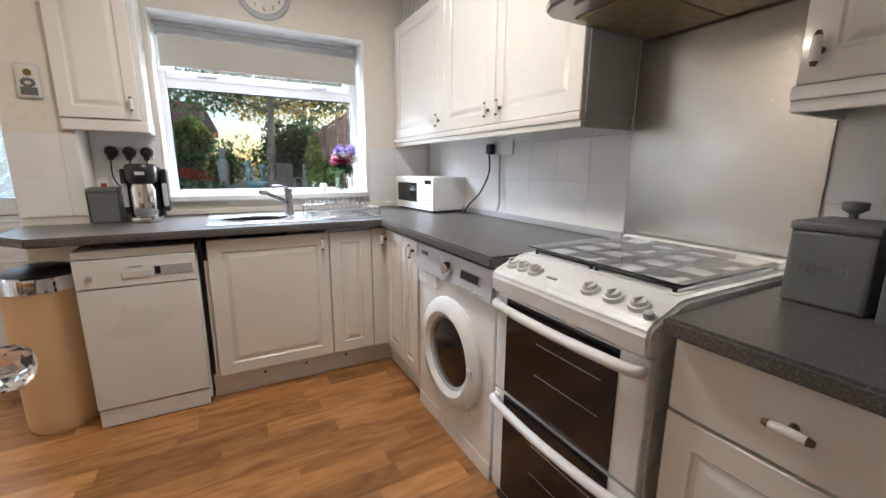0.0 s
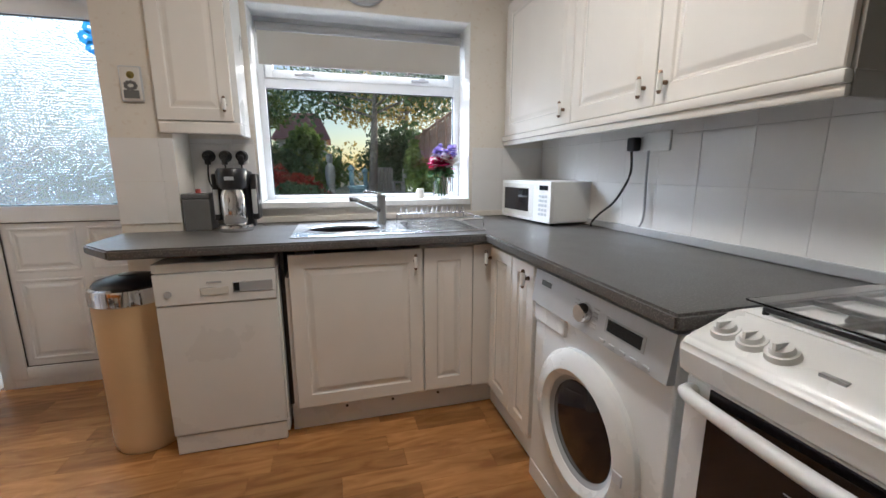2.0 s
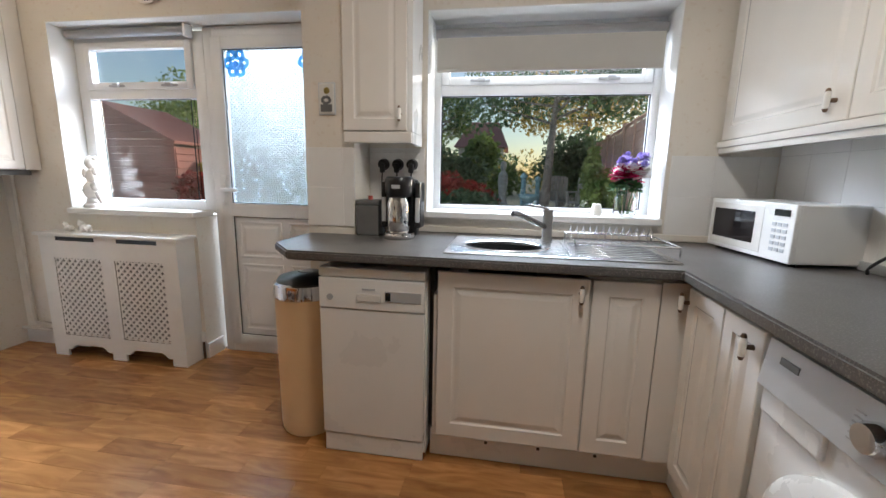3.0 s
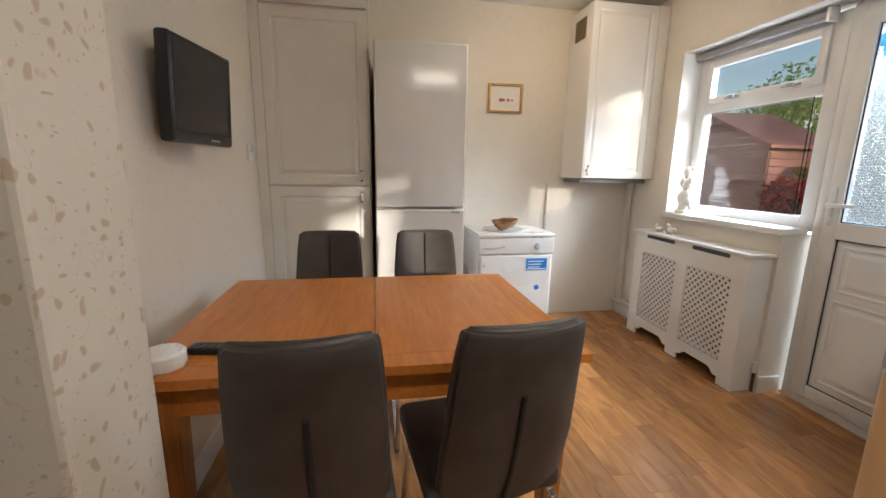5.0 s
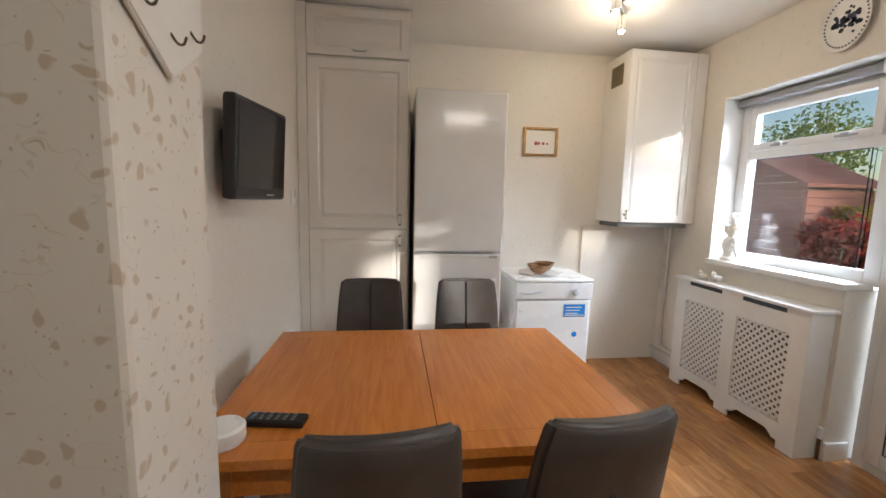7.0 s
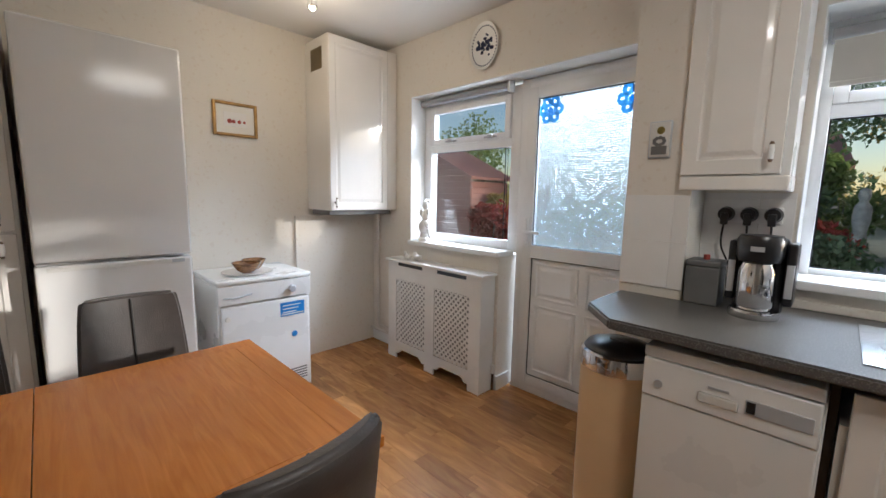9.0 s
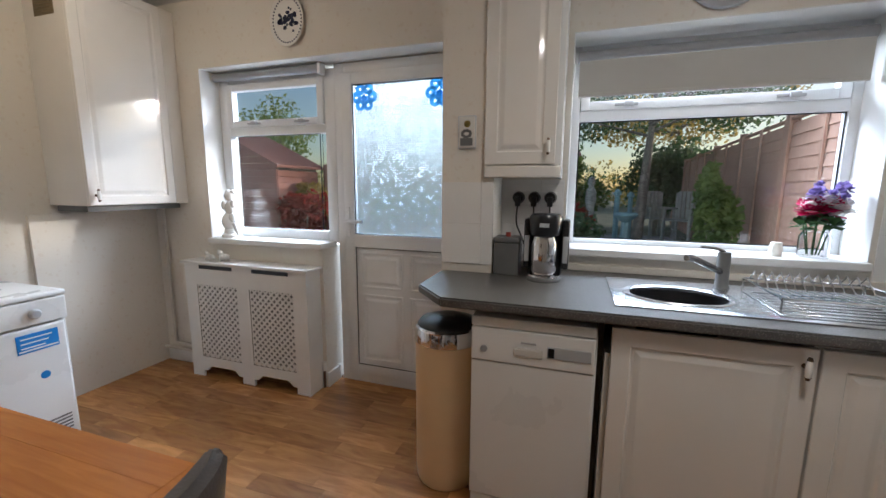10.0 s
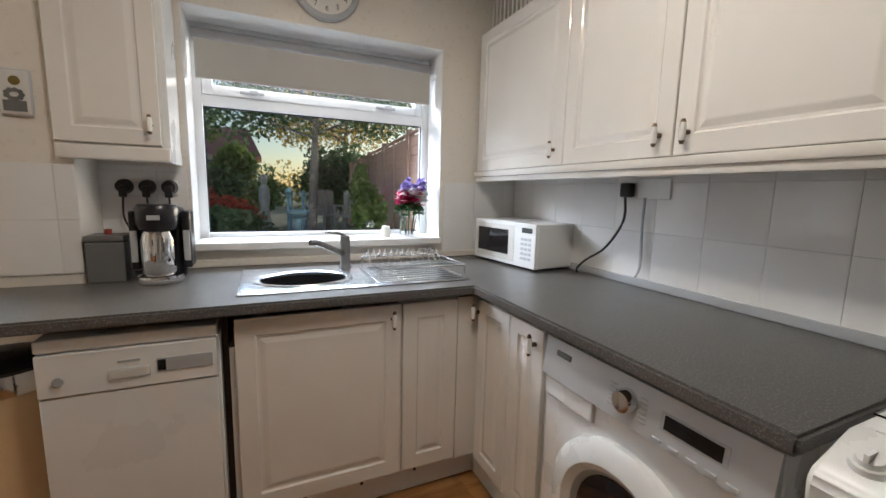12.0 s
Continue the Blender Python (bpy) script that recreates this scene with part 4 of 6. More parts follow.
for y in (CY1 - 0.045, CY1 - 0.095, CY1 - 0.145, CY0 + 0.20, CY0 + 0.13, CY0 + 0.06):
    c = Vector((CX + 0.022, y, 0.8895))
    bm = bmesh.new()
    add_cyl(bm, c, c + 0.012 * slope, 0.026, 0.024, 24)
    add_cyl(bm, c + 0.012 * slope, c + 0.021 * slope, 0.019, 0.017, 20)
    put("control_knob", bm, M_WHITE, k, True)
    add_mark = bmesh.new()
    add_box(add_mark, c.x - 0.024, c.x + 0.004, y - 0.003, y + 0.003, c.z + 0.014, c.z + 0.026)
    put("knob_grip", add_mark, M_WHITE, k)
cyl("ignition_button", (CX - 0.006, CY0 + 0.02, 0.895), (CX, CY0 + 0.02, 0.878), 0.011, M_GREYP, k)
box("badge", CX + 0.012, CX + 0.022, 0.985, 1.02, 0.882, 0.8925, M_GREYP, k)
for z0, z1, gz0, gz1 in ((0.455, 0.79, 0.49, 0.745), (0.06, 0.445, 0.10, 0.405)):
    box("oven_door", CX - 0.008, CX + 0.018, CY0, CY1, z0, z1, M_WHITE, k, 0.005)
    box("oven_glass", CX - 0.0115, CX - 0.006, CY0 + 0.075, CY1 - 0.055, gz0 - 0.03, gz1 + 0.04, M_DARKG, k, 0.002)
    hz = z1 - 0.028
    tube("oven_handle", [(CX - 0.005, CY0 + 0.02, hz), (CX - 0.035, CY0 + 0.04, hz), (CX - 0.05, 0.945, hz), (CX - 0.035, CY1 - 0.04, hz), (CX - 0.005, CY1 - 0.02, hz)], 0.0145, M_WHITE, k, 12)
    bm = bmesh.new()
    for q in range(2):
        add_box(bm, CX - 0.0122, CX - 0.0112, CY0 + 0.12, CY1 - 0.2, gz1 - 0.06 - q * 0.10, gz1 - 0.058 - q * 0.10)
    put("oven_shelf", bm, M_GREYP, k)
box("foot_panel", CX + 0.01, CX + 0.018, CY0 + 0.01, CY1 - 0.01, 0.0, 0.055, M_BLACK, k)

# washing machine
k = thing("washing_machine", 0.9, 1.59, 0, "white front-loading washing machine with grey control panel", "washing machine")
WY0, WY1, WF = 1.275, 1.905, 0.895
box("body", WF, RW - 0.04, WY0, WY1, 0.02, 0.845, M_WHITE, k, 0.008)
bm = bmesh.new()
sec = [(WF + 0.01, 0.725), (WF - 0.022, 0.728), (WF - 0.006, 0.845), (WF + 0.03, 0.848)]
va = [bm.verts.new((x, WY0 + 0.003, z)) for x, z in sec]
vb = [bm.verts.new((x, WY1 - 0.003, z)) for x, z in sec]
for i in range(4):
    bm.faces.new((va[i], va[(i + 1) % 4], vb[(i + 1) % 4], vb[i]))
bm.faces.new(va[::-1])
bm.faces.new(vb)
bmesh.ops.recalc_face_normals(bm, faces=bm.faces)
put("control_panel", bm, M_LGREY, k)
lathe("dial", [(0.030, -0.004), (0.030, 0.012), (0.025, 0.026), (0.0, 0.028)], (WF - 0.014, 1.59, 0.787), M_CHROME, k, 28, axis="-x")
tilt = pose(WF - 0.0145, 0, 0.785, 0, 7.8, 0)
box("display", -0.003, 0.004, 1.365, 1.49, -0.014, 0.018, M_LCD, k, 0.001, tilt)
box("display_frame", -0.0015, 0.004, 1.355, 1.50, -0.020, 0.024, M_GREYP, k, 0.001, tilt)
box("badge", -0.002, 0.004, 1.79, 1.85, 0.015, 0.032, M_SMOKE, k, 0.001, tilt)
for i in range(5):
    box("button", -0.004, 0.004, 1.33 + i * 0.04, 1.352 + i * 0.04, -0.05, -0.042, M_LGREY, k, 0.001, tilt)
for i in range(6):
    for y0 in (1.535, 1.625):
        box("dial_mark", -0.0015, 0.004, y0, y0 + 0.02, -0.03 + i * 0.011, -0.027 + i * 0.011, M_GREYP, k, 0, tilt)
box("detergent_drawer", WF - 0.012, WF + 0.004, 1.70, 1.895, 0.66, 0.722, M_WHITE, k, 0.006)
lathe("door_ring", [(0.245, 0.0), (0.245, 0.018), (0.225, 0.034), (0.185, 0.038), (0.163, 0.022), (0.160, 0.0)], (WF, 1.585, 0.41), M_WHITE, k, 48, axis="-x")
lathe("door_seal", [(0.164, 0.002), (0.164, 0.020), (0.150, 0.012), (0.146, 0.002)], (WF, 1.585, 0.41), M_GREYP, k, 40, axis="-x")
lathe("door_glass", [(0.150, 0.002), (0.146, 0.012), (0.10, 0.022), (0.0, 0.028)], (WF, 1.585, 0.41), M_DARKG, k, 40, axis="-x")
box("door_catch", WF - 0.039, WF - 0.030, 1.365, 1.40, 0.395, 0.43, M_LGREY, k, 0.003)
box("kick_panel", WF - 0.004, WF + 0.01, WY0 + 0.004, WY1 - 0.004, 0.0, 0.07, M_WHITE, k, 0.004)

# drawer unit beside the cooker
k = thing("drawer_unit", FX, 0.2, 0, "cream base cabinet with drawer and raised-panel door", "cabinet", "base cabinets")
box("body", FX + 0.02, RW - 0.03, SW + 0.005, 0.64, 0.13, ZW - 0.045, M_CARC, k)
box("drawer", FX, FX + 0.018, 0.10, 0.637, 0.692, 0.858, M_GLOSS, k, 0.006)
panel_door("door", "W", FX, 0.10, 0.637, 0.135, 0.685, M_GLOSS, k, 0.06)
panel_door("door", "W", FX, SW + 0.006, 0.095, 0.135, 0.855, M_GLOSS, k, 0.06)
handle("W", FX, 0.425, 0.775, k, True, 1.0)
box("plinth", 0.935, 0.951, SW + 0.005, 0.64, 0, 0.128, M_WHITE, k, 0.002)

# microwave
k = thing("microwave", 1.3, 2.72, ZW, "white microwave oven in the worktop corner", "microwave")
mm = pose(1.222, 2.985, ZW, 0, 0, 6)
box("body", 0.006, 0.29, -0.50, 0.0, 0.012, 0.232, M_WHITE, k, 0.008, mm)
box("front", -0.008, 0.008, -0.50, 0.0, 0.012, 0.232, M_WHITE, k, 0.005, mm)
box("window", -0.0105, -0.006, -0.30, -0.035, 0.06, 0.19, M_DARKG, k, 0.002, mm)
box("window_frame", -0.0092, -0.006, -0.345, -0.02, 0.03, 0.215, M_CARC, k, 0.002, mm)
box("display", -0.0105, -0.006, -0.475, -0.40, 0.185, 0.21, M_LCD, k, 0.001, mm)
for i in range(5):
    for j in range(3):
        box("button", -0.0105, -0.006, -0.47 + j * 0.027, -0.45 + j * 0.027, 0.05 + i * 0.024, 0.064 + i * 0.024, M_LGREY, k, 0.001, mm)
for a, b in ((0.03, -0.47), (0.03, -0.03), (0.26, -0.47), (0.26, -0.03)):
    cyl("foot", (a, b, 0), (a, b, 0.013), 0.012, M_BLACK, k, None, 12, mm)
k = thing("wall_socket", RW, 2.10, 1.30, "white double socket with black plug and hanging cables", "socket")
box("plate", RW - 0.020, RW - 0.010, 2.00, 2.15, 1.27, 1.352, M_WHITE, k, 0.004)
box("plug", RW - 0.06, RW - 0.021, 2.155, 2.205, 1.275, 1.335, M_BLACK, k, 0.008)
tube("cable", [(RW - 0.05, 2.18, 1.275), (RW - 0.04, 2.19, 1.17), (RW - 0.045, 2.27, 1.05), (RW - 0.04, 2.38, 0.98), (RW - 0.05, 2.43, 0.93), (RW - 0.06, 2.42, ZW + 0.006)], 0.0055, M_BLACK, k)
tube("cable", [(RW - 0.03, 2.10, 1.275), (RW - 0.025, 2.105, 1.15), (RW - 0.03, 2.095, 1.0), (RW - 0.035, 2.11, ZW + 0.04)], 0.0055, M_GREYP, k)

# biscuit tin and tall tin
k = thing("biscuit_tin", 1.29, 0.50, ZW, "grey metal biscuit tin with lettering", "tin")
tm = pose(1.275, 0.515, ZW, 0, 0, -2)
box("tin", -0.085, 0.085, -0.072, 0.072, 0, 0.165, M_SMOKE, k, 0.008, tm)
box("lid", -0.088, 0.088, -0.075, 0.075, 0.163, 0.185, M_SMOKE, k, 0.008, tm)
lathe("knob", [(0.008, 0.19), (0.008, 0.20), (0.022, 0.21), (0.022, 0.225), (0.0, 0.228)], (1.275, 0.515, ZW), M_SMOKE, k, 16)
text("lettering", "BISCUITS", 0.026, "W", 1.1895, 0.515, ZW + 0.085, M_LETTER, k)
k = thing("storage_tin", 1.28, 0.24, ZW, "tall grey metal storage tin", "tin")
box("tin", 1.16, 1.33, 0.27, 0.425, ZW, ZW + 0.25, M_SMOKE, k, 0.008)
box("lid", 1.157, 1.333, 0.267, 0.428, ZW + 0.248, ZW + 0.27, M_SMOKE, k, 0.008)

# sill: flowers in a jar, candle
k = thing("flower_jar", 0.86, 3.14, WZ0, "glass jar of pink, white and lilac artificial flowers", "flowers")
jar = lathe("jar", [(0.055, 0.007), (0.056, 0.012), (0.056, 0.10), (0.044, 0.12), (0.046, 0.13), (0.042, 0.13), (0.040, 0.118), (0.052, 0.098), (0.052, 0.014), (0.0, 0.013)], (0.86, 3.14, WZ0), M_GLASS, k, 24)
random.seed(5)
for mat, n, spread, zc, size, nm in ((M_PETAL_P, 8, 0.06, 0.20, 0.058, "pink_flower"), (M_PETAL_W, 7, 0.085, 0.23, 0.052, "white_flower"), (M_PETAL_L, 14, 0.085, 0.285, 0.032, "lilac_flower"), (M_STEM, 10, 0.08, 0.165, 0.045, "leaves")):
    bm = bmesh.new()
    for i in range(n):
        c = Vector((0.86 + random.uniform(-1, 1) * spread, 3.13 + random.uniform(-1, 0.6) * spread * 0.8, WZ0 + zc + random.uniform(-0.03, 0.035)))
        for p in range(16):
            a, e = random.uniform(0, 6.3), random.uniform(-0.5, 1.5)
            d = Vector((math.cos(a) * math.cos(e), math.sin(a) * math.cos(e), math.sin(e)))
            s = d.cross(Vector((0, 0, 1.01))).normalized() * size * 0.45
            q = [bm.verts.new(c), bm.verts.new(c + d * size * 0.6 + s), bm.verts.new(c + d * size), bm.verts.new(c + d * size * 0.6 - s)]
            bm.faces.new(q)
    put(nm, bm, mat, k)
bm = bmesh.new()
for i in range(8):
    a = random.uniform(0, 6.3)
    add_cyl(bm, (0.86 + 0.02 * math.cos(a), 3.14 + 0.02 * math.sin(a), WZ0 + 0.02), (0.86 + 0.06 * math.cos(a), 3.13 + 0.05 * math.sin(a), WZ0 + 0.21), 0.003, seg=6)
put("stems", bm, M_STEM, k)
k = thing("candle_jar", 0.715, 3.12, WZ0, "small cream candle jar on the sill", "candle")
lathe("jar", [(0.024, 0.007), (0.026, 0.01), (0.026, 0.05), (0.022, 0.055), (0.022, 0.068), (0.0, 0.069)], (0.715, 3.12, WZ0), M_CARD, k, 20)

# wall ornaments
k = thing("wall_clock", 0.40, NW, 2.27, "round grey wall clock with dark numerals", "clock")
lathe("case", [(0.155, 0.0), (0.16, 0.012), (0.155, 0.03), (0.135, 0.034), (0.130, 0.022), (0.0, 0.022)], (0.40, NW, 2.235), M_GREYP, k, 40, axis="-y")
lathe("dial", [(0.128, 0.0225), (0.0, 0.0232)], (0.40, NW, 2.235), M_CARD, k, 40, axis="-y")
for i in range(12):
    a = math.pi / 2 - (i + 1) * math.pi / 6
    text("numeral", str(i + 1), 0.034, "S", NW - 0.0242, 0.40 + 0.103 * math.cos(a), 2.235 + 0.103 * math.sin(a), M_SMOKE, k)
bm = bmesh.new()
add_box(bm, 0.397, 0.403, NW - 0.027, NW - 0.025, 2.235, 2.30)
add_box(bm, 0.40, 0.475, NW - 0.029, NW - 0.0275, 2.232, 2.238)
put("clock_hand", bm, M_BLACK, k)
k = thing("wall_plate", -1.83, NW, 2.28, "oval white plate with dark blue floral print", "plate")
lathe("plate", [(0.0, 0.004), (0.10, 0.004), (0.14, 0.018), (0.145, 0.022), (0.145, 0.026), (0.13, 0.018), (0.10, 0.010), (0.0, 0.010)], (-1.83, NW, 2.285), M_PORC, k, 40, 0.82, 1.0, axis="-y")
random.seed(8)
bm = bmesh.new()
for i in range(34):
    a, r = random.uniform(0, 6.3), 0.072 * math.sqrt(random.random())
    add_cyl(bm, (-1.83 + r * math.cos(a), NW - 0.0105, 2.285 + r * math.sin(a)), (-1.83 + r * math.cos(a), NW - 0.0115, 2.285 + r * math.sin(a)), random.uniform(0.006, 0.016), seg=7)
for i in range(40):
    a = i * math.pi / 20
    add_cyl(bm, (-1.83 + 0.82 * 0.122 * math.cos(a), NW - 0.0165, 2.285 + 0.122 * math.sin(a)), (-1.83 + 0.82 * 0.122 * math.cos(a), NW - 0.019, 2.285 + 0.122 * math.sin(a)), 0.005, seg=6)
put("print", bm, M_DBLUE, k)
k = thing("ceramic_plaque", -0.67, 2.845, 1.550, "small ceramic plaque with flowers and dark writing band", "plaque")
box("tile", -0.705, -0.625, 2.829, 2.844, 1.505, 1.650, M_CARC, k, 0.006)
box("tile_edge", -0.71, -0.62, 2.833, 2.8445, 1.500, 1.655, M_LGREY, k, 0.006)
bm = bmesh.new()
add_box(bm, -0.695, -0.635, 2.8265, 2.829, 1.515, 1.550)
for i in range(9):
    a = i * 0.7
    add_cyl(bm, (-0.665 + 0.02 * math.cos(a), 2.8285, 1.570 + 0.015 * math.sin(a)), (-0.665 + 0.02 * math.cos(a), 2.8265, 1.570 + 0.015 * math.sin(a)), 0.008, seg=8)
put("print", bm, M_SMOKE, k)
lathe("sunflower", [(0.016, 0), (0.010, 0.003), (0, 0.003)], (-0.662, 2.829, 1.615), M_LEAFY, k, 12, axis="-y")
k = thing("key_hooks", -0.60, 0.447, 1.575, "pale painted key holder with brass hooks", "key rack")
prism("board", [(-0.70, 1.575), (-0.60, 1.505), (-0.50, 1.575), (-0.49, 1.705), (-0.52, 1.835), (-0.69, 1.835), (-0.705, 1.705)], -0.003, -0.012, M_CARD, k, 0.003, Matrix(((1, 0, 0, 0), (0, 0, -1, 0.447), (0, 1, 0, 0), (0, 0, 0, 1))))
for hx, hz in ((-0.53, 1.575), (-0.60, 1.550), (-0.66, 1.575)):
    tube("hook", [(hx, 0.458, hz + 0.02), (hx, 0.468, hz + 0.006), (hx, 0.476, hz + 0.006), (hx, 0.480, hz + 0.016)], 0.002, M_BRONZE, k)
lathe("flower", [(0.022, 0), (0.014, 0.004), (0, 0.005)], (-0.60, 0.4595, 1.705), M_LEAF2, k, 10, axis="y")

# ---- dining end ----
k = thing("tall_cupboard", -2.56, 0.53, 0, "tall cream gloss larder cupboard with three doors", "cupboard")
box("body", LW + 0.002, -2.58, TVW + 0.004, 0.885, 0.0, CEIL - 0.01, M_CARC, k)
TF = -2.56
box("side_strip", TF - 0.02, TF - 0.004, TVW + 0.003, 0.25, 0.0, CEIL - 0.012, M_GLOSS, k)
panel_door("door", "E", TF, 0.253, 0.872, 0.10, 1.127, M_GLOSS, k, 0.06)
panel_door("door", "E", TF, 0.253, 0.872, 1.14, 2.178, M_GLOSS, k, 0.06)
panel_door("door", "E", TF, 0.253, 0.872, 2.195, 2.47, M_GLOSS, k, 0.05)
handle("E", TF, 0.825, 1.20, k)
handle("E", TF, 0.825, 1.065, k)
tube("pull", [(TF, 0.53, 2.235), (TF + 0.022, 0.545, 2.22), (TF + 0.022, 0.595, 2.22), (TF, 0.61, 2.235)], 0.005, M_GREYP, k)
k = thing("fridge_freezer", -2.45, 1.2, 0, "tall white fridge freezer", "fridge")
box("body", LW + 0.02, -2.50, 0.915, 1.487, 0.02, 2.0, M_FRIDGE, k, 0.006)
box("fridge_door", -2.497, -2.445, 0.912, 1.490, 1.005, 2.005, M_FRIDGE, k, 0.012)
box("freezer_door", -2.497, -2.445, 0.912, 1.490, 0.06, 0.993, M_FRIDGE, k, 0.012)
box("freezer_grip", -2.446, -2.443, 0.95, 1.45, 0.965, 0.985, M_CARC, k, 0.001)
box("grip_recess", -2.4455, -2.4425, 1.40, 1.455, 0.966, 0.984, M_GREYP, k, 0.001)
k = thing("tumble_dryer", -2.58, 1.92, 0, "small white tumble dryer with blue energy label", "dryer")
DF, DY0, DY1 = -2.575, 1.63, 2.20
box("body", LW + 0.03, DF - 0.02, DY0, DY1, 0.01, 0.775, M_WHITE, k, 0.006)
box("top", LW + 0.02, DF + 0.006, DY0 - 0.004, DY1 + 0.004, 0.776, 0.805, M_WHITE, k, 0.012)
box("control_panel", DF - 0.019, DF + 0.002, DY0, DY1, 0.655, 0.774, M_WHITE, k, 0.008)
box("door", DF - 0.019, DF, DY0 + 0.012, DY1 - 0.012, 0.06, 0.648, M_WHITE, k, 0.012)
lathe("dial", [(0.024, 0), (0.024, 0.012), (0.018, 0.022), (0, 0.024)], (DF, DY1 - 0.13, 0.71), M_LGREY, k, 20, axis="x")
lathe("lock_dot", [(0.016, 0), (0.014, 0.006), (0, 0.007)], (DF, DY0 + 0.05, 0.575), M_CARD, k, 16, axis="x")
lathe("sticker_dot", [(0.020, 0.0), (0.019, 0.0015), (0, 0.002)], (DF, DY1 - 0.12, 0.40), M_STICK, k, 20, axis="x")
tube("grip", [(DF + 0.002, DY0 + 0.03, 0.705), (DF + 0.006, DY0 + 0.10, 0.70), (DF + 0.004, DY0 + 0.19, 0.712)], 0.005, M_LGREY, k)
box("energy_label", DF + 0.0005, DF + 0.002, DY1 - 0.21, DY1 - 0.05, 0.53, 0.62, M_STICK, k)
bm = bmesh.new()
for i in range(3):
    add_box(bm, DF + 0.002, DF + 0.003, DY1 - 0.195, DY1 - 0.075 - 0.015 * i, 0.596 - i * 0.022, 0.602 - i * 0.022)
add_box(bm, DF + 0.002, DF + 0.003, DY1 - 0.205, DY1 - 0.055, 0.538, 0.545)
put("label_lines", bm, M_CARD, k)
bm = bmesh.new()
for i in range(5):
    add_box(bm, DF - 0.001, DF + 0.0015, DY1 - 0.16, DY1 - 0.04, 0.08 + i * 0.018, 0.088 + i * 0.018)
put("grille", bm, M_SMOKE, k)
k = thing("serving_plate", -2.75, 1.95, 0.805, "round white plate on the dryer", "plate")
lathe("plate", [(0.06, 0), (0.15, 0.008), (0.152, 0.012), (0.06, 0.006), (0, 0.006)], (-2.78, 1.87, 0.805), M_PORC, k, 36)
for bx, by, s in ((-2.73, 1.85, 1.0), (-2.83, 1.93, 0.85)):
    k = thing("wooden_bowl", bx, by, 0.812, "small turned wooden bowl on the plate", "bowl", "bowls")
    lathe("bowl", [(0.035 * s, 0), (0.06 * s, 0.02), (0.088 * s, 0.065), (0.083 * s, 0.066), (0.055 * s, 0.024), (0, 0.012)], (bx, by, 0.817), M_BOWL, k, 28)

# picture
k = thing("framed_picture", LW, 1.9, 1.8, "small gilt framed print of red fruit", "picture")
PY0, PY1, PZ0, PZ1 = 1.80, 2.085, 1.70, 1.925
bm = bmesh.new()
for a in ((PY0, PY0 + 0.02, PZ0, PZ1), (PY1 - 0.02, PY1, PZ0, PZ1), (PY0 + 0.02, PY1 - 0.02, PZ0, PZ0 + 0.02), (PY0 + 0.02, PY1 - 0.02, PZ1 - 0.02, PZ1)):
    add_box(bm, LW + 0.001, LW + 0.022, *a, 0.004)
put("frame", bm, M_GOLD, k, True)
box("mount", LW + 0.001, LW + 0.008, PY0 + 0.02, PY1 - 0.02, PZ0 + 0.02, PZ1 - 0.02, M_CARD, k)
box("print", LW + 0.0075, LW + 0.009, PY0 + 0.07, PY1 - 0.07, PZ0 + 0.065, PZ1 - 0.065, M_PORC, k)
bm = bmesh.new()
for py, pr in ((1.905, 0.015), (1.93, 0.012), (1.967, 0.012), (2.0, 0.009)):
    add_cyl(bm, (LW + 0.009, py, 1.80), (LW + 0.0102, py, 1.80), pr, seg=14)
put("fruit", bm, M_REDP, k)

# boiler cupboard and casing beneath it
BX, BY0, BY1, BZ0, BZ1 = -2.745, 2.46, NW - 0.004, 1.20, 2.44
k = thing("boiler_cupboard", BX, 2.75, BZ0, "tall white boiler cupboard with gloss door and vent", "cupboard")
box("body", LW + 0.001, BX - 0.02, BY0, BY1, BZ0, BZ1, M_GLOSS, k, 0.002)
panel_door("door", "E", BX, BY0, BY1 - 0.09, BZ0 + 0.003, BZ1 - 0.003, M_GLOSS, k, 0.05)
box("side_strip", BX - 0.019, BX - 0.002, BY1 - 0.088, BY1, BZ0, BZ1, M_GLOSS, k, 0.002)
handle("E", BX, BY0 + 0.035, BZ0 + 0.06, k)
bm = bmesh.new()
add_box(bm, -3.0, -2.84, BY0 - 0.004, BY0 - 0.0005, 2.22, 2.37)
for i in range(9):
    add_box(bm, -2.99, -2.85, BY0 - 0.008, BY0 - 0.004, 2.228 + i * 0.0155, 2.236 + i * 0.0155)
put("vent", bm, M_VENT, k)
# Added dark slab for the shaded gap under the cupboard.
box("under_gap_dark", LW + 0.03, BX - 0.06, BY0 + 0.02, BY1 - 0.02, BZ0 - 0.035, BZ0 - 0.001, M_SMOKE, k)
structure(box("pipe_casing", LW + 0.001, -3.075, 2.34, NW - 0.001, 0, 1.15, M_PAPER), "papered casing panel below the boiler cupboard")
k = thing("heating_pipe", -2.95, 3.03, 0, "painted heating pipes beside the radiator cover", "pipe")
tube("pipe", [(-2.97, 3.045, 1.165), (-2.97, 3.045, 0.7), (-2.97, 3.045, 0.3), (-2.96, 3.045, 0.17), (-2.9, 3.045, 0.155), (-2.67, 3.045, 0.15)], 0.011, M_PIPE, k)
tube("pipe", [(-3.06, 3.03, 0.115), (-2.9, 3.03, 0.115), (-2.67, 3.03, 0.115)], 0.011, M_PIPE, k)

# radiator cover
k = thing("radiator_cover", -2.17, 2.99, 0, "white radiator cover with lattice panels and scalloped base", "radiator cover")
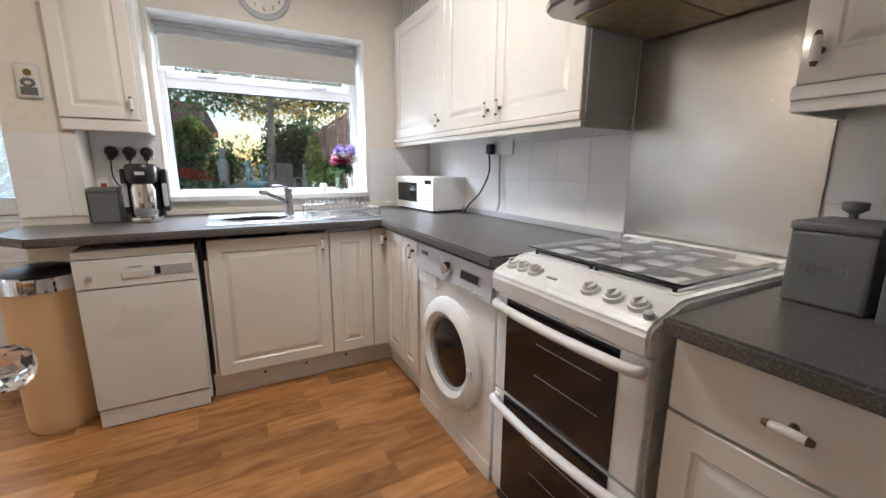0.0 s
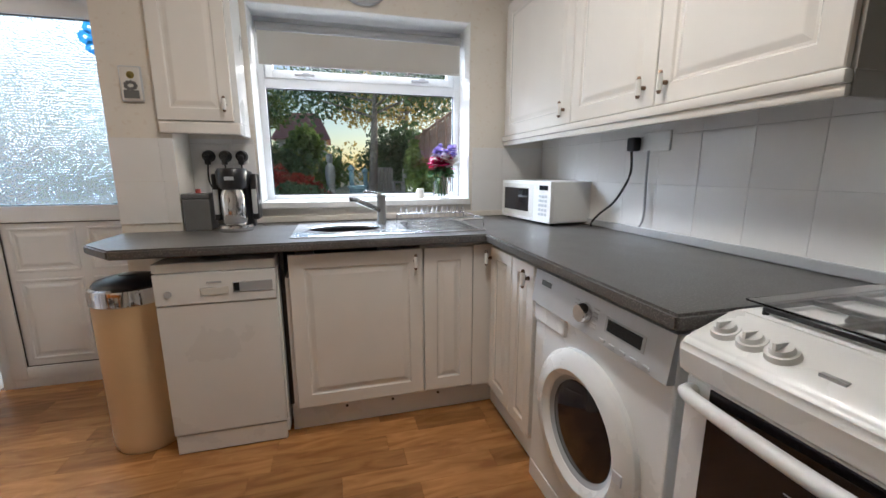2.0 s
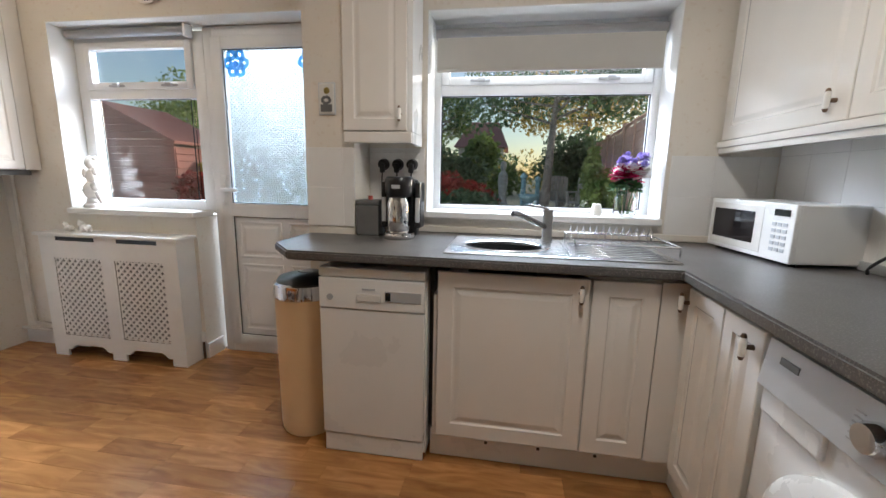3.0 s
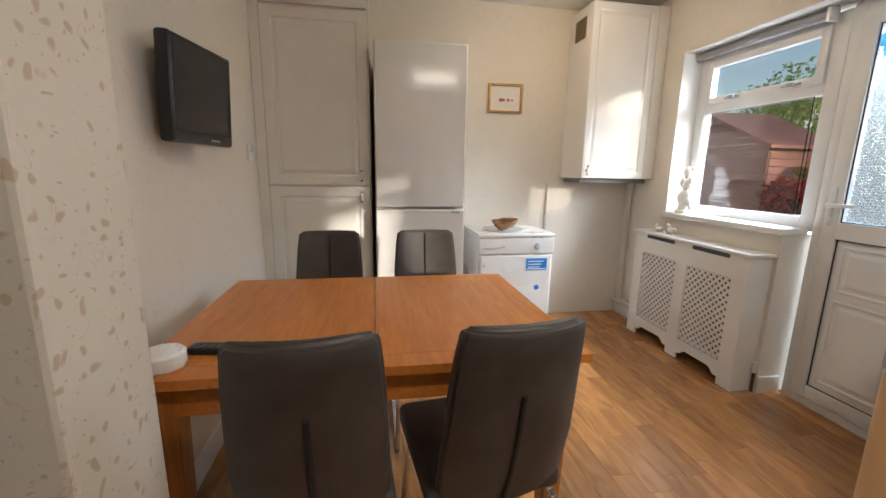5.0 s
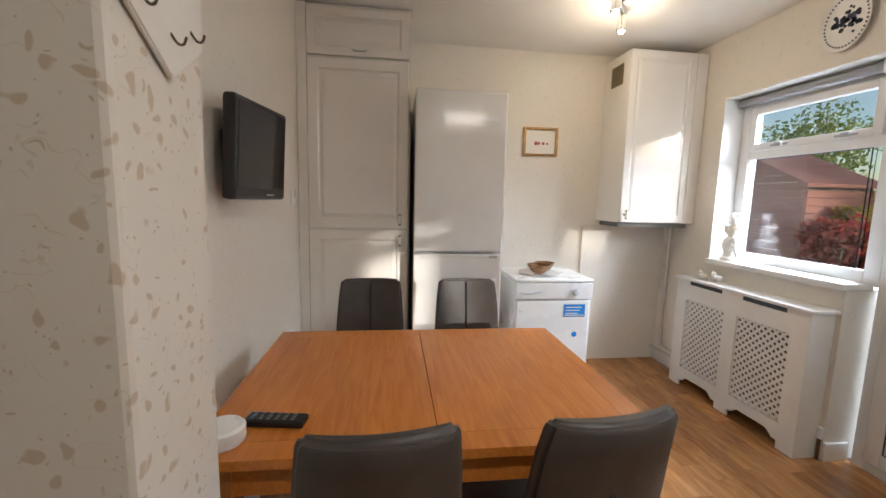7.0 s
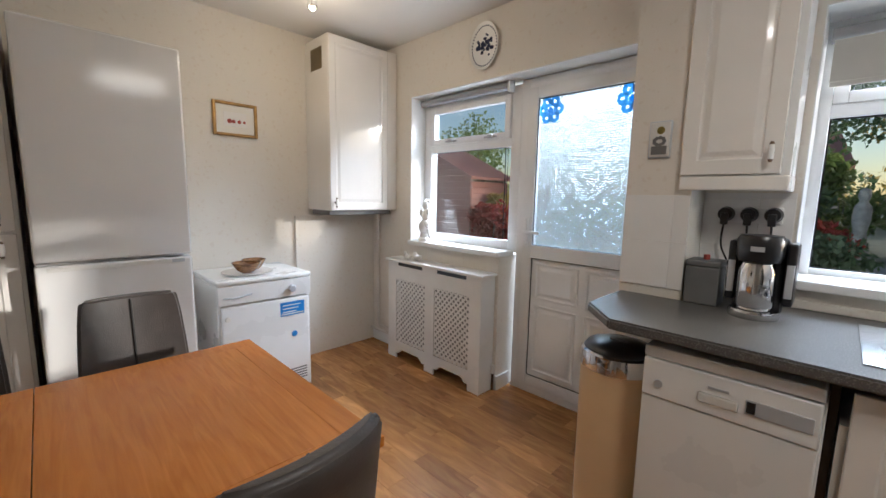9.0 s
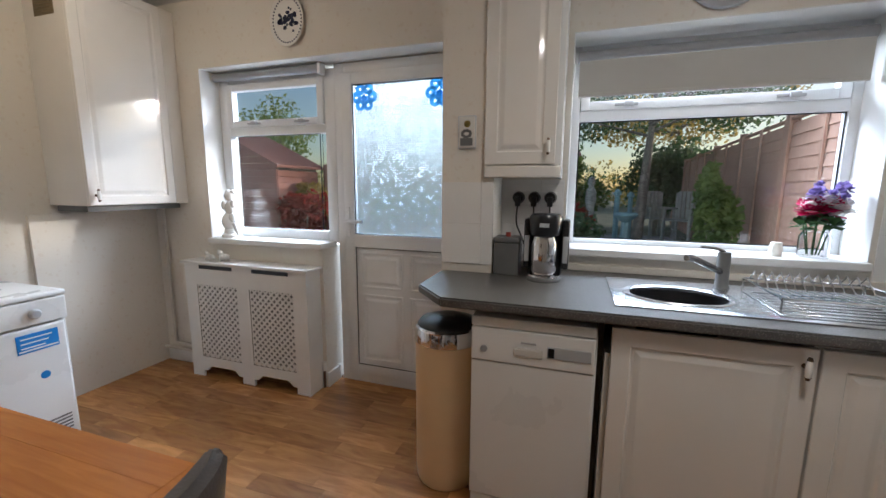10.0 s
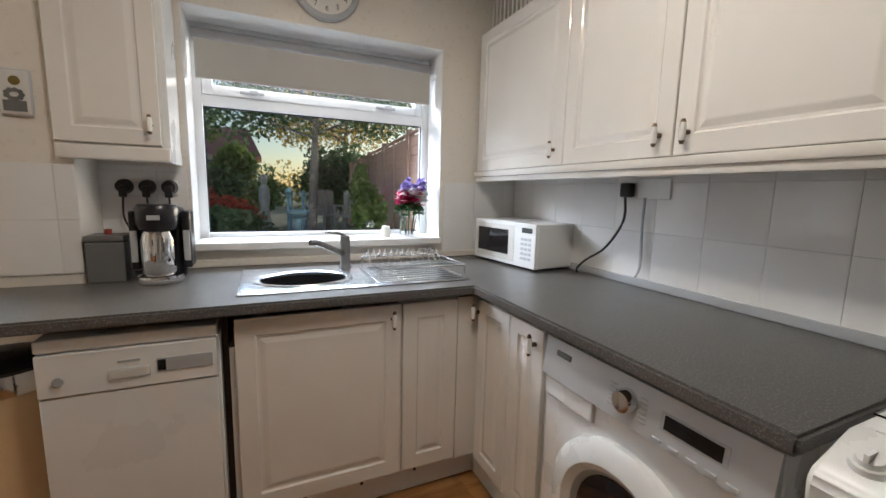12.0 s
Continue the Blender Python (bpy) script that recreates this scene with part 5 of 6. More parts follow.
RX0, RX1, RF, RZ = -2.665, -1.685, 2.925, 0.80
bm = bmesh.new()


def scallop(x):
    """Height of the base line: two arches between three feet."""
    for a, b in ((RX0 + 0.10, RX0 + 0.44), (RX0 + 0.54, RX1 - 0.10)):
        if a <= x <= b:
            e = min(x - a, b - x)
            return 0.045 if e < 0.03 else 0.045 + 0.035 * min(1, math.sin(min(1, (e - 0.03) / 0.05) * math.pi / 2)) if e > 0.03 else 0.03
    return 0.0


cols = [RX0 + (RX1 - RX0) * i / 98 for i in range(99)]
for a, b in zip(cols, cols[1:]):
    z0 = scallop((a + b) / 2)
    add_box(bm, a, b, RF, RF + 0.014, z0, 0.145)
for a in ((RX0, RX0 + 0.10, 0.145, RZ), (RX1 - 0.10, RX1, 0.145, RZ), (RX0 + 0.44, RX0 + 0.54, 0.145, RZ), (RX0 + 0.10, RX0 + 0.44, 0.66, RZ), (RX0 + 0.54, RX1 - 0.10, 0.66, RZ)):
    add_box(bm, a[0], a[1], RF, RF + 0.014, a[2], a[3])
bmesh.ops.remove_doubles(bm, verts=bm.verts, dist=1e-5)
put("front", bm, M_PAINT, k)
box("side", RX0, RX0 + 0.014, RF + 0.014, NW - 0.001, 0, RZ, M_PAINT, k)
box("side", RX1 - 0.014, RX1, RF + 0.014, NW - 0.001, 0, RZ, M_PAINT, k)
box("top", RX0 - 0.02, RX1 + 0.02, RF - 0.02, NW - 0.001, RZ, RZ + 0.02, M_PAINT, k, 0.005)
for a, b in ((RX0 + 0.10, RX0 + 0.44), (RX0 + 0.54, RX1 - 0.10)):
    bm = bmesh.new()
    z0, z1 = 0.145, 0.66
    for s in (1, -1):
        q = -0.6
        while q < 0.95:
            # clip a 45 degree slat to the opening
            lo, hi = max(0, -q), min(b - a, z1 - z0 - q)
            if hi - lo > 0.01:
                p0, p1 = (lo, q + lo), (hi, q + hi)
                X = (lambda t: a + t) if s == 1 else (lambda t: b - t)
                A, B = Vector((X(p0[0]), 0, z0 + p0[1])), Vector((X(p1[0]), 0, z0 + p1[1]))
                d = (B - A).normalized()
                nn = Vector((-d.z, 0, d.x)) * 0.0075
                y0 = RF + (0.004 if s == 1 else 0.007)
                v = [bm.verts.new((P + sg * nn) + Vector((0, y0 + dy, 0))) for dy in (0, 0.003) for P, sg in ((A, 1), (A, -1), (B, -1), (B, 1))]
                for f in ((0, 1, 2, 3), (7, 6, 5, 4), (0, 4, 5, 1), (1, 5, 6, 2), (2, 6, 7, 3), (3, 7, 4, 0)):
                    bm.faces.new([v[i] for i in f])
            q += 0.044
    bmesh.ops.recalc_face_normals(bm, faces=bm.faces)
    put("lattice", bm, M_PAINT, k)
    box("slot", a + 0.03, b - 0.03, RF - 0.0012, RF + 0.002, 0.77, 0.795, M_BLACK, k)
# Dark grey puts the shade behind the lattice into the radiator's colour.
r = thing("radiator", -2.17, 3.03, 0.1, "panel radiator behind the cover, coloured dark for the shade", "radiator")
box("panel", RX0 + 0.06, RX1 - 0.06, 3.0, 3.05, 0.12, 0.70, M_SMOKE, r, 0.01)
cyl("valve", (RX1 + 0.012, 3.06, 0.0), (RX1 + 0.012, 3.06, 0.17), 0.008, M_BRONZE, r)
cyl("valve_head", (RX1 + 0.012, 3.06, 0.12), (RX1 + 0.012, 3.06, 0.18), 0.014, M_WHITE, r)
for hx, s in ((-2.50, 0.8), (-2.38, 1.0)):
    k = thing("china_ornament", hx, 2.98, RZ + 0.02, "small white china animal ornament", "ornament", "china ornaments")
    bm = bmesh.new()
    for dx, dz, rr in ((0, 0.028, 0.026), (0.03, 0.030, 0.022), (-0.022, 0.055, 0.018), (-0.032, 0.07, 0.007)):
        g = bmesh.ops.create_icosphere(bm, subdivisions=2, radius=rr * s)
        bmesh.ops.translate(bm, vec=(hx + dx * s, 2.98, RZ + 0.02 + dz * s), verts=g["verts"])
    for dx in (-0.015, 0.035):
        for dy in (-0.012, 0.012):
            add_cyl(bm, (hx + dx * s, 2.98 + dy, RZ + 0.02), (hx + dx * s, 2.98 + dy, RZ + 0.045), 0.006, seg=8)
    put("body", bm, M_PORC, k, True)
# statue on the sill
k = thing("statuette", -2.44, 3.13, 0.965, "white plaster cherub figure on the sill", "statuette")
lathe("base", [(0.065, 0.0), (0.065, 0.02), (0.05, 0.03), (0.045, 0.06)], (-2.43, 3.12, 0.965), M_PORC, k, 20)
bm = bmesh.new()
for dx, dy, dz, rr, sz in ((0, 0, 0.11, 0.062, 1.1), (0.01, 0, 0.20, 0.045, 1.3), (0.0, 0, 0.285, 0.036, 1.1), (0.045, -0.02, 0.235, 0.018, 1.6), (-0.045, -0.01, 0.22, 0.018, 1.8), (0.05, -0.03, 0.14, 0.028, 1.2), (0.02, 0.01, 0.31, 0.022, 1.0), (-0.02, 0.01, 0.312, 0.02, 1.0)):
    g = bmesh.ops.create_icosphere(bm, subdivisions=2, radius=rr)
    bmesh.ops.transform(bm, matrix=Matrix.Translation((-2.43 + dx, 3.12 + dy, 0.965 + dz)) @ Matrix.Diagonal((1, 1, sz, 1)), verts=g["verts"])
add_cyl(bm, (-2.38, 3.10, 1.06), (-2.33, 3.08, 0.99), 0.018, 0.012, 10)
put("figure", bm, M_PORC, k, True)

# television on its bracket
k = thing("television", -1.47, 0.27, 1.5, "small black flat television on a wall bracket", "television")
tv = pose(-1.50, 0.30, 1.49, 0, 0, -9) @ Matrix.Diagonal((0.88, 1, 1.03, 1)) @ pose(0, 0, 0, -3, 0, 0)
box("case", -0.215, 0.215, -0.035, 0.012, -0.165, 0.165, M_BLACK, k, 0.012, tv)
box("screen", -0.195, 0.195, 0.0115, 0.0135, -0.125, 0.148, M_DARKG, k, 0.001, tv)
box("back_shell", -0.15, 0.15, -0.06, -0.03, -0.12, 0.12, M_BLACK, k, 0.015, tv)
bm = bmesh.new()
for i in range(6):
    add_box(bm, -0.10 + i * 0.012, -0.093 + i * 0.012, 0.012, 0.0135, -0.150, -0.144)
put("badge", bm, M_LGREY, k, False, tv)
box("bracket", -1.55, -1.43, TVW + 0.001, TVW + 0.05, 1.44, 1.56, M_BLACK, k, 0.004)
k = thing("light_switch", -2.35, TVW, 1.3, "white plastic wall switch beside the cupboard", "switch")
box("plate", -2.45, -2.36, TVW + 0.001, TVW + 0.012, 1.28, 1.37, M_WHITE, k, 0.004)
box("rocker", -2.42, -2.39, TVW + 0.012, TVW + 0.016, 1.31, 1.34, M_WHITE, k, 0.002)

# dining table
TX0, TX1, TY0, TY1, TZ = -1.645, -0.785, 0.325, 1.48, 0.765
k = thing("dining_table", -1.2, 0.9, 0, "honey-coloured wooden extending dining table", "table")
mid = 0.90
for y0, y1 in ((TY0, mid - 0.001), (mid + 0.001, TY1)):
    box("table_top", TX0 + 0.07, TX1 - 0.07, y0 + (0.07 if y0 == TY0 else 0), y1 - (0.07 if y1 == TY1 else 0), TZ - 0.024, TZ, M_TABLE, k, 0.0012)
    box("border", TX0, TX0 + 0.0697, y0, y1, TZ - 0.026, TZ - 0.0004, M_TABLE, k, 0.001)
    box("border", TX1 - 0.0697, TX1, y0, y1, TZ - 0.026, TZ - 0.0004, M_TABLE, k, 0.001)
box("border", TX0 + 0.07, TX1 - 0.07, TY0, TY0 + 0.0697, TZ - 0.026, TZ - 0.0004, M_TABLE, k, 0.001)
box("border", TX0 + 0.07, TX1 - 0.07, TY1 - 0.0697, TY1, TZ - 0.026, TZ - 0.0004, M_TABLE, k, 0.001)
bm = bmesh.new()
add_box(bm, TX0 + 0.04, TX1 - 0.04, TY0 + 0.04, TY0 + 0.062, TZ - 0.115, TZ - 0.0265)
add_box(bm, TX0 + 0.04, TX1 - 0.04, TY1 - 0.062, TY1 - 0.04, TZ - 0.115, TZ - 0.0265)
add_box(bm, TX0 + 0.04, TX0 + 0.062, TY0 + 0.062, TY1 - 0.062, TZ - 0.115, TZ - 0.0265)
add_box(bm, TX1 - 0.062, TX1 - 0.04, TY0 + 0.062, TY1 - 0.062, TZ - 0.115, TZ - 0.0265)
put("apron", bm, M_TABLE, k)
for x in (TX0 + 0.07, TX1 - 0.07):
    for y in (TY0 + 0.07, TY1 - 0.07):
        bm = bmesh.new()
        c = bmesh.ops.create_cone(bm, cap_ends=True, segments=4, radius1=0.034, radius2=0.05, depth=TZ - 0.03)
        bmesh.ops.transform(bm, matrix=Matrix.Translation((x, y, (TZ - 0.03) / 2)) @ Matrix.Rotation(radians(45), 4, "Z"), verts=bm.verts)
        bmesh.ops.bevel(bm, geom=list(bm.edges), offset=0.005, segments=2, affect="EDGES")
        put("leg", bm, M_TABLE2, k, True)
k = thing("remote_control", -0.95, 0.43, TZ, "black television remote control on the table", "remote control")
rm = pose(-0.93, 0.495, TZ, 0, 0, -8)
box("case", -0.024, 0.024, -0.075, 0.075, 0.0, 0.018, M_BLACK, k, 0.005, rm)
for i in range(6):
    for j in range(3):
        box("key", -0.016 + j * 0.012, -0.008 + j * 0.012, -0.06 + i * 0.02, -0.05 + i * 0.02, 0.018, 0.0205, M_SMOKE, k, 0.001, rm)
k = thing("smart_speaker", -0.855, 0.40, TZ, "white round puck speaker on the table", "speaker")
lathe("puck", [(0.045, 0), (0.05, 0.006), (0.05, 0.036), (0.044, 0.042), (0, 0.043)], (-0.86, 0.395, TZ), M_WHITE, k, 32)


# dining chairs: seat towards +x
def chair():
    k = thing("dining_chair", 0, 0, 0, "dark brown-grey leather dining chair with chrome legs", "chair", "chairs round the table")
    bm = bmesh.new()
    # upholstered back: a curved shell, wider at mid height
    rows = [(0.40, 0.170, 0.03), (0.50, 0.175, -0.005), (0.62, 0.174, -0.035), (0.74, 0.168, -0.055), (0.85, 0.160, -0.075), (0.912, 0.152, -0.090), (0.930, 0.143, -0.094)]
    grid = {}
    for side in (0, 1):
        for i, (z, hw, x) in enumerate(rows):
            for j in range(11):
                t = j / 10 * 2 - 1
                thick = 0.050 if 0 < i < 6 else 0.038
                xx = x - (thick if side == 0 else 0) * (1 - 0.35 * abs(t) ** 4) + 0.022 * t * t
                if side == 0 and j == 5 and i < 4:
                    xx += 0.010
                grid[side, i, j] = bm.verts.new((xx, t * hw * 0.97, z))
    for i in range(len(rows) - 1):
        for j in range(10):
            bm.faces.new([grid[0, i, j], grid[0, i + 1, j], grid[0, i + 1, j + 1], grid[0, i, j + 1]])
            bm.faces.new([grid[1, i, j], grid[1, i, j + 1], grid[1, i + 1, j + 1], grid[1, i + 1, j]])
        for j in (0, 10):
            f = [grid[0, i, j], grid[1, i, j], grid[1, i + 1, j], grid[0, i + 1, j]]
            bm.faces.new(f if j == 0 else f[::-1])
    for j in range(10):
        bm.faces.new([grid[0, 0, j], grid[0, 0, j + 1], grid[1, 0, j + 1], grid[1, 0, j]])
        bm.faces.new([grid[0, 6, j], grid[1, 6, j], grid[1, 6, j + 1], grid[0, 6, j + 1]])
    bmesh.ops.recalc_face_normals(bm, faces=bm.faces)
    es = [e for e in bm.edges if len(e.link_faces) == 2 and e.calc_face_angle(0) > 0.7]
    bmesh.ops.bevel(bm, geom=es, offset=0.010, segments=3, affect="EDGES")
    put("backrest", bm, M_LEATH, k, True)
    tube("back_seam", [(-0.014, 0, 0.41), (-0.052, 0, 0.52), (-0.082, 0, 0.64), (-0.096, 0, 0.72), (-0.104, 0, 0.76)], 0.0065, M_STITCH, k, 6)
    tube("front_seam", [(0.006, 0, 0.53), (-0.030, 0, 0.62), (-0.051, 0, 0.74), (-0.071, 0, 0.85), (-0.086, 0, 0.915)], 0.004, M_STITCH, k, 6)
    box("seat", 0.0, 0.42, -0.19, 0.19, 0.39, 0.465, M_LEATH, k, 0.028, seg=4)
    for s in (-1, 1):
        y = s * 0.17
        tube("leg", [(0.06, y * 0.9, 0.385), (0.02, y, 0.36), (-0.02, y, 0.20), (-0.03, y * 1.05, 0.03), (0.02, y * 1.05, 0.011), (0.36, y * 1.05, 0.011), (0.40, y * 1.05, 0.03), (0.38, y, 0.20), (0.34, y * 0.9, 0.385)], 0.011, M_CHROME, k, 10)
    return k


c = chair()
m0 = [(-0.70, 0.760, 184), (-0.722, 1.212, 187), (-1.86, 0.675, 0), (-1.86, 1.165, 0)]
for x, y, a in m0[1:]:
    copy_thing(c, pose(x, y, 0, 0, 0, a))
c.matrix_basis = pose(m0[0][0], m0[0][1], 0, 0, 0, m0[0][2])

# ceiling lights
k = thing("ceiling_light", 0.4, 1.7, CEIL, "warm ceiling strip light in the kitchen", "ceiling light")
box("base", 0.34, 0.46, 1.38, 2.02, CEIL - 0.03, CEIL - 0.001, M_WHITE, k, 0.004)
box("diffuser", 0.355, 0.445, 1.40, 2.00, CEIL - 0.075, CEIL - 0.031, M_LAMP, k, 0.012)
k = thing("spot_bar", -2.0, 1.95, CEIL, "chrome ceiling spotlight bar with warm bulbs", "ceiling light")
bm = bmesh.new()
add_cyl(bm, (-1.94, 1.83, CEIL - 0.03), (-2.44, 2.21, CEIL - 0.03), 0.012, seg=12)
add_cyl(bm, (-2.19, 2.02, CEIL - 0.03), (-2.19, 2.02, CEIL - 0.001), 0.045, seg=24)
put("bar", bm, M_CHROME, k, True)
for lx, ly in ((-2.12, 1.97), (-2.35, 2.14)):
    lathe("spot_head", [(0.012, 0.15), (0.024, 0.14), (0.030, 0.06), (0.026, 0.055), (0.0, 0.10)], (lx, ly, CEIL - 0.18), M_CHROME, k, 20)
    bm = bmesh.new()
    bmesh.ops.create_icosphere(bm, subdivisions=2, radius=0.018)
    bmesh.ops.translate(bm, vec=(lx, ly, CEIL - 0.125), verts=bm.verts)
    put("bulb", bm, M_BULB, k, True)

# ---- garden ----
GZ = 0.30
structure(box("ground", -400, 400, 4.5, 800, -0.40, GZ - 0.001, M_GRASS), "dark leafy garden soil and lawn")
structure(box("pavement", -400, 400, OUT + 0.001, 4.499, -0.40, -0.12, M_PAVE), "grey paved garden terrace")
structure(box("garden_path", -1.2, 1.75, 4.6, 10.6, GZ - 0.02, GZ + 0.006, M_PAVE), "grey paved terrace in the raised garden")
random.seed(3)


def fence(name, x0, y0, x1, y1, h, mat, label, n):
    k = thing(name, x0, y0, GZ, label, "fence")
    d = Vector((x1 - x0, y1 - y0, 0))
    L = d.length
    a = math.atan2(d.y, d.x)
    m = pose(x0, y0, GZ, 0, 0, math.degrees(a))
    bm = bmesh.new()
    bat = bmesh.new()
    rows = int(h / 0.11)
    for i in range(n):
        u0, u1 = L * i / n + 0.05, L * (i + 1) / n - 0.05
        for r in range(rows):
            z = r * 0.11
            v = [bm.verts.new(p) for p in ((u0, -0.022, z), (u1, -0.022, z), (u1, -0.006, z + 0.125), (u0, -0.006, z + 0.125), (u0, 0.022, z), (u1, 0.022, z), (u1, 0.006, z + 0.125), (u0, 0.006, z + 0.125))]
            for f in ((0, 1, 2, 3), (5, 4, 7, 6), (0, 4, 5, 1), (3, 2, 6, 7), (0, 3, 7, 4), (1, 5, 6, 2)):
                bm.faces.new([v[c] for c in f])
        for q in range(3):
            uu = u0 + (u1 - u0) * q / 2
            add_box(bat, uu - 0.02, uu + 0.02, 0.023, 0.045, 0, h)
            add_box(bat, uu - 0.02, uu + 0.02, -0.045, -0.023, 0, h)
        add_box(bat, u0, u1, -0.03, 0.03, h, h + 0.02)
    put("fence_panel", bm, mat, k, False, m)
    put("batten", bat, M_BATTEN, k, False, m)
    bm = bmesh.new()
    for i in range(n + 1):
        add_box(bm, L * i / n - 0.045, L * i / n + 0.045, -0.045, 0.045, 0, h + 0.06)
    put("post", bm, mat, k, False, m)


fence("garden_fence", 1.70, 4.3, 2.5, 14.0, 1.70, M_FENCE, "brown overlap wooden garden fence", 6)
fence("garden_fence", -5.2, 8.3, -1.9, 9.6, 1.42, M_FENCE, "brown slatted fence across the garden", 3)


def shed(x0, x1, y0, y1, eave, apex):
    """A boarded shed whose gable end looks to the house."""
    k = thing("garden_shed", (x0 + x1) / 2, y0, GZ, "red-brown boarded garden shed with a low gable", "shed")
    xm = (x0 + x1) / 2
    bm = bmesh.new()
    z = GZ
    while z < apex - 0.05:
        t = max(0.0, (z + 0.06 - eave) / (apex - eave))
        a, b = x0 + (xm - x0) * t, x1 + (xm - x1) * t
        add_box(bm, a, b, y0 - 0.012, y0 + 0.01, z + 0.004, z + 0.118, 0.004, 1)
        if z < eave - 0.1:
            add_box(bm, x1 - 0.01, x1 + 0.012, y0 + 0.011, y1, z + 0.004, z + 0.118, 0.004, 1)
        z += 0.12
    put("boards", bm, M_REDSHED, k)
    bm = bmesh.new()
    for xa, xb in ((x0 - 0.12, xm), (x1 + 0.12, xm)):
        v = [bm.verts.new((x, y, h)) for y in (y0 - 0.12, y1 + 0.1) for x, h in ((xa, eave - 0.06), (xb, apex), (xb, apex + 0.05), (xa, eave - 0.01))]
        for f in ((0, 1, 2, 3), (4, 5, 6, 7), (0, 1, 5, 4), (1, 2, 6, 5), (2, 3, 7, 6), (3, 0, 4, 7)):
            bm.faces.new([v[c] for c in f])
    bmesh.ops.recalc_face_normals(bm, faces=bm.faces)
    put("roof", bm, M_REDSHED, k)
    box("core", x0 + 0.02, x1 - 0.02, y0 + 0.012, y1, GZ, eave - 0.05, M_BARK, k)


shed(-7.9, -5.35, 7.0, 8.2, 1.72, 2.32)


def foliage(bm, c, rad, n, size):
    for i in range(n):
        d = Vector((random.gauss(0, 1), random.gauss(0, 1), random.gauss(0, 1))).normalized() * (random.random() ** 0.4)
        p = Vector(c) + Vector((d.x * rad[0], d.y * rad[1], d.z * rad[2]))
        u = Vector((random.gauss(0, 1), random.gauss(0, 1), random.gauss(0, 1))).normalized()
        w = u.cross(Vector((random.gauss(0, 1), random.gauss(0, 1), random.gauss(0, 1)))).normalized()
        s = size * random.uniform(0.6, 1.4)
        bm.faces.new([bm.verts.new(p - u * s), bm.verts.new(p + w * s * 0.5), bm.verts.new(p + u * s), bm.verts.new(p - w * s * 0.5)])


def bush(x, y, rx, ry, h, mat, label, n=2200, size=0.05):
    k = thing("bush", x, y, GZ, label, "bush")
    bm = bmesh.new()
    for i in range(6):
        add_cyl(bm, (x + random.uniform(-0.1, 0.1), y, GZ), (x + random.uniform(-rx, rx) * 0.6, y + random.uniform(-ry, ry) * 0.5, GZ + h * 0.6), 0.02, 0.008, 6)
    put("stem", bm, M_BARK, k)
    bm = bmesh.new()
    for i in range(9):
        q = (x + random.uniform(-0.6, 0.6) * rx, y + random.uniform(-0.6, 0.6) * ry, GZ + h * random.uniform(0.3, 0.85))
        foliage(bm, q, (rx * 0.45, ry * 0.45, h * 0.24), n // 9, size)
    tagged(put("leaves", bm, mat, k), "", "", "", "stuff")


def tree(x, y, h, crown, mat, label, n=5000, size=0.10, r=0.11):
    k = thing("tree", x, y, GZ, label, "tree")
    bm = bmesh.new()
    p = Vector((x, y, GZ))
    top = Vector((x + 0.15, y, GZ + h * 0.8))
    add_cyl(bm, p, p.lerp(top, 0.5), r, r * 0.75, 12)
    add_cyl(bm, p.lerp(top, 0.5), top, r * 0.75, r * 0.3, 12)
    ends = []
    for i in range(13):
        s = p.lerp(top, random.uniform(0.58, 1.0))
        a = random.uniform(0, 6.3)
        e = s + Vector((math.cos(a) * crown, math.sin(a) * crown, random.uniform(0.1, 0.9))) * random.uniform(0.5, 1.0)
        add_cyl(bm, s, e, r * 0.3, r * 0.08, 7)
        ends.append(e)
    put("trunk", bm, M_BARK, k, True)
    bm = bmesh.new()
    for e in ends:
        foliage(bm, e, (crown * 0.5, crown * 0.5, crown * 0.34), n // 13, size)
    tagged(put("leaves", bm, mat, k), "", "", "", "stuff")


tree(0.95, 9.2, 3.6, 1.7, M_LEAF, "dark evergreen tree with bare grey trunk", 8000, 0.05, 0.10)
tree(2.9, 16.5, 5.5, 2.6, M_LEAFY, "yellowing autumn tree beyond the fence", 5000, 0.08)
tree(-2.1, 13.5, 3.9, 0.95, M_LEAF2, "light green garden tree", 3000, 0.055)
tree(-5.7, 11.4, 3.4, 1.1, M_LEAFY, "golden autumn tree beyond the red shed", 3800, 0.05)
tree(-11.2, 14.0, 4.2, 1.5, M_LEAF2, "green tree beyond the red shed", 3500, 0.07)
tree(3.6, 8.2, 4.7, 1.1, M_LEAFY, "yellow autumn tree just beyond the fence", 1800, 0.06, 0.09)
bush(-0.45, 7.6, 0.55, 0.5, 0.95, M_LEAFR, "low bush with red autumn leaves", 2600, 0.04)
bush(-0.5, 6.9, 0.8, 0.5, 0.7, M_LEAF, "dark green low bush", 2200, 0.045)
k = thing("plant_pot", 1.40, 6.4, GZ, "bright blue glazed garden plant pot", "plant pot")
lathe("pot", [(0.11, 0.007), (0.15, 0.03), (0.17, 0.22), (0.18, 0.24), (0.16, 0.24), (0.15, 0.20), (0.0, 0.19)], (1.40, 6.4, GZ), M_BLUEPOT, k, 24)
bush(1.40, 6.4, 0.24, 0.25, 1.35, M_LEAF2, "green climbing shrub against the fence", 2400, 0.045)
bush(-1.2, 10.5, 1.1, 0.8, 1.7, M_LEAF, "dense dark green shrub", 3000, 0.07)
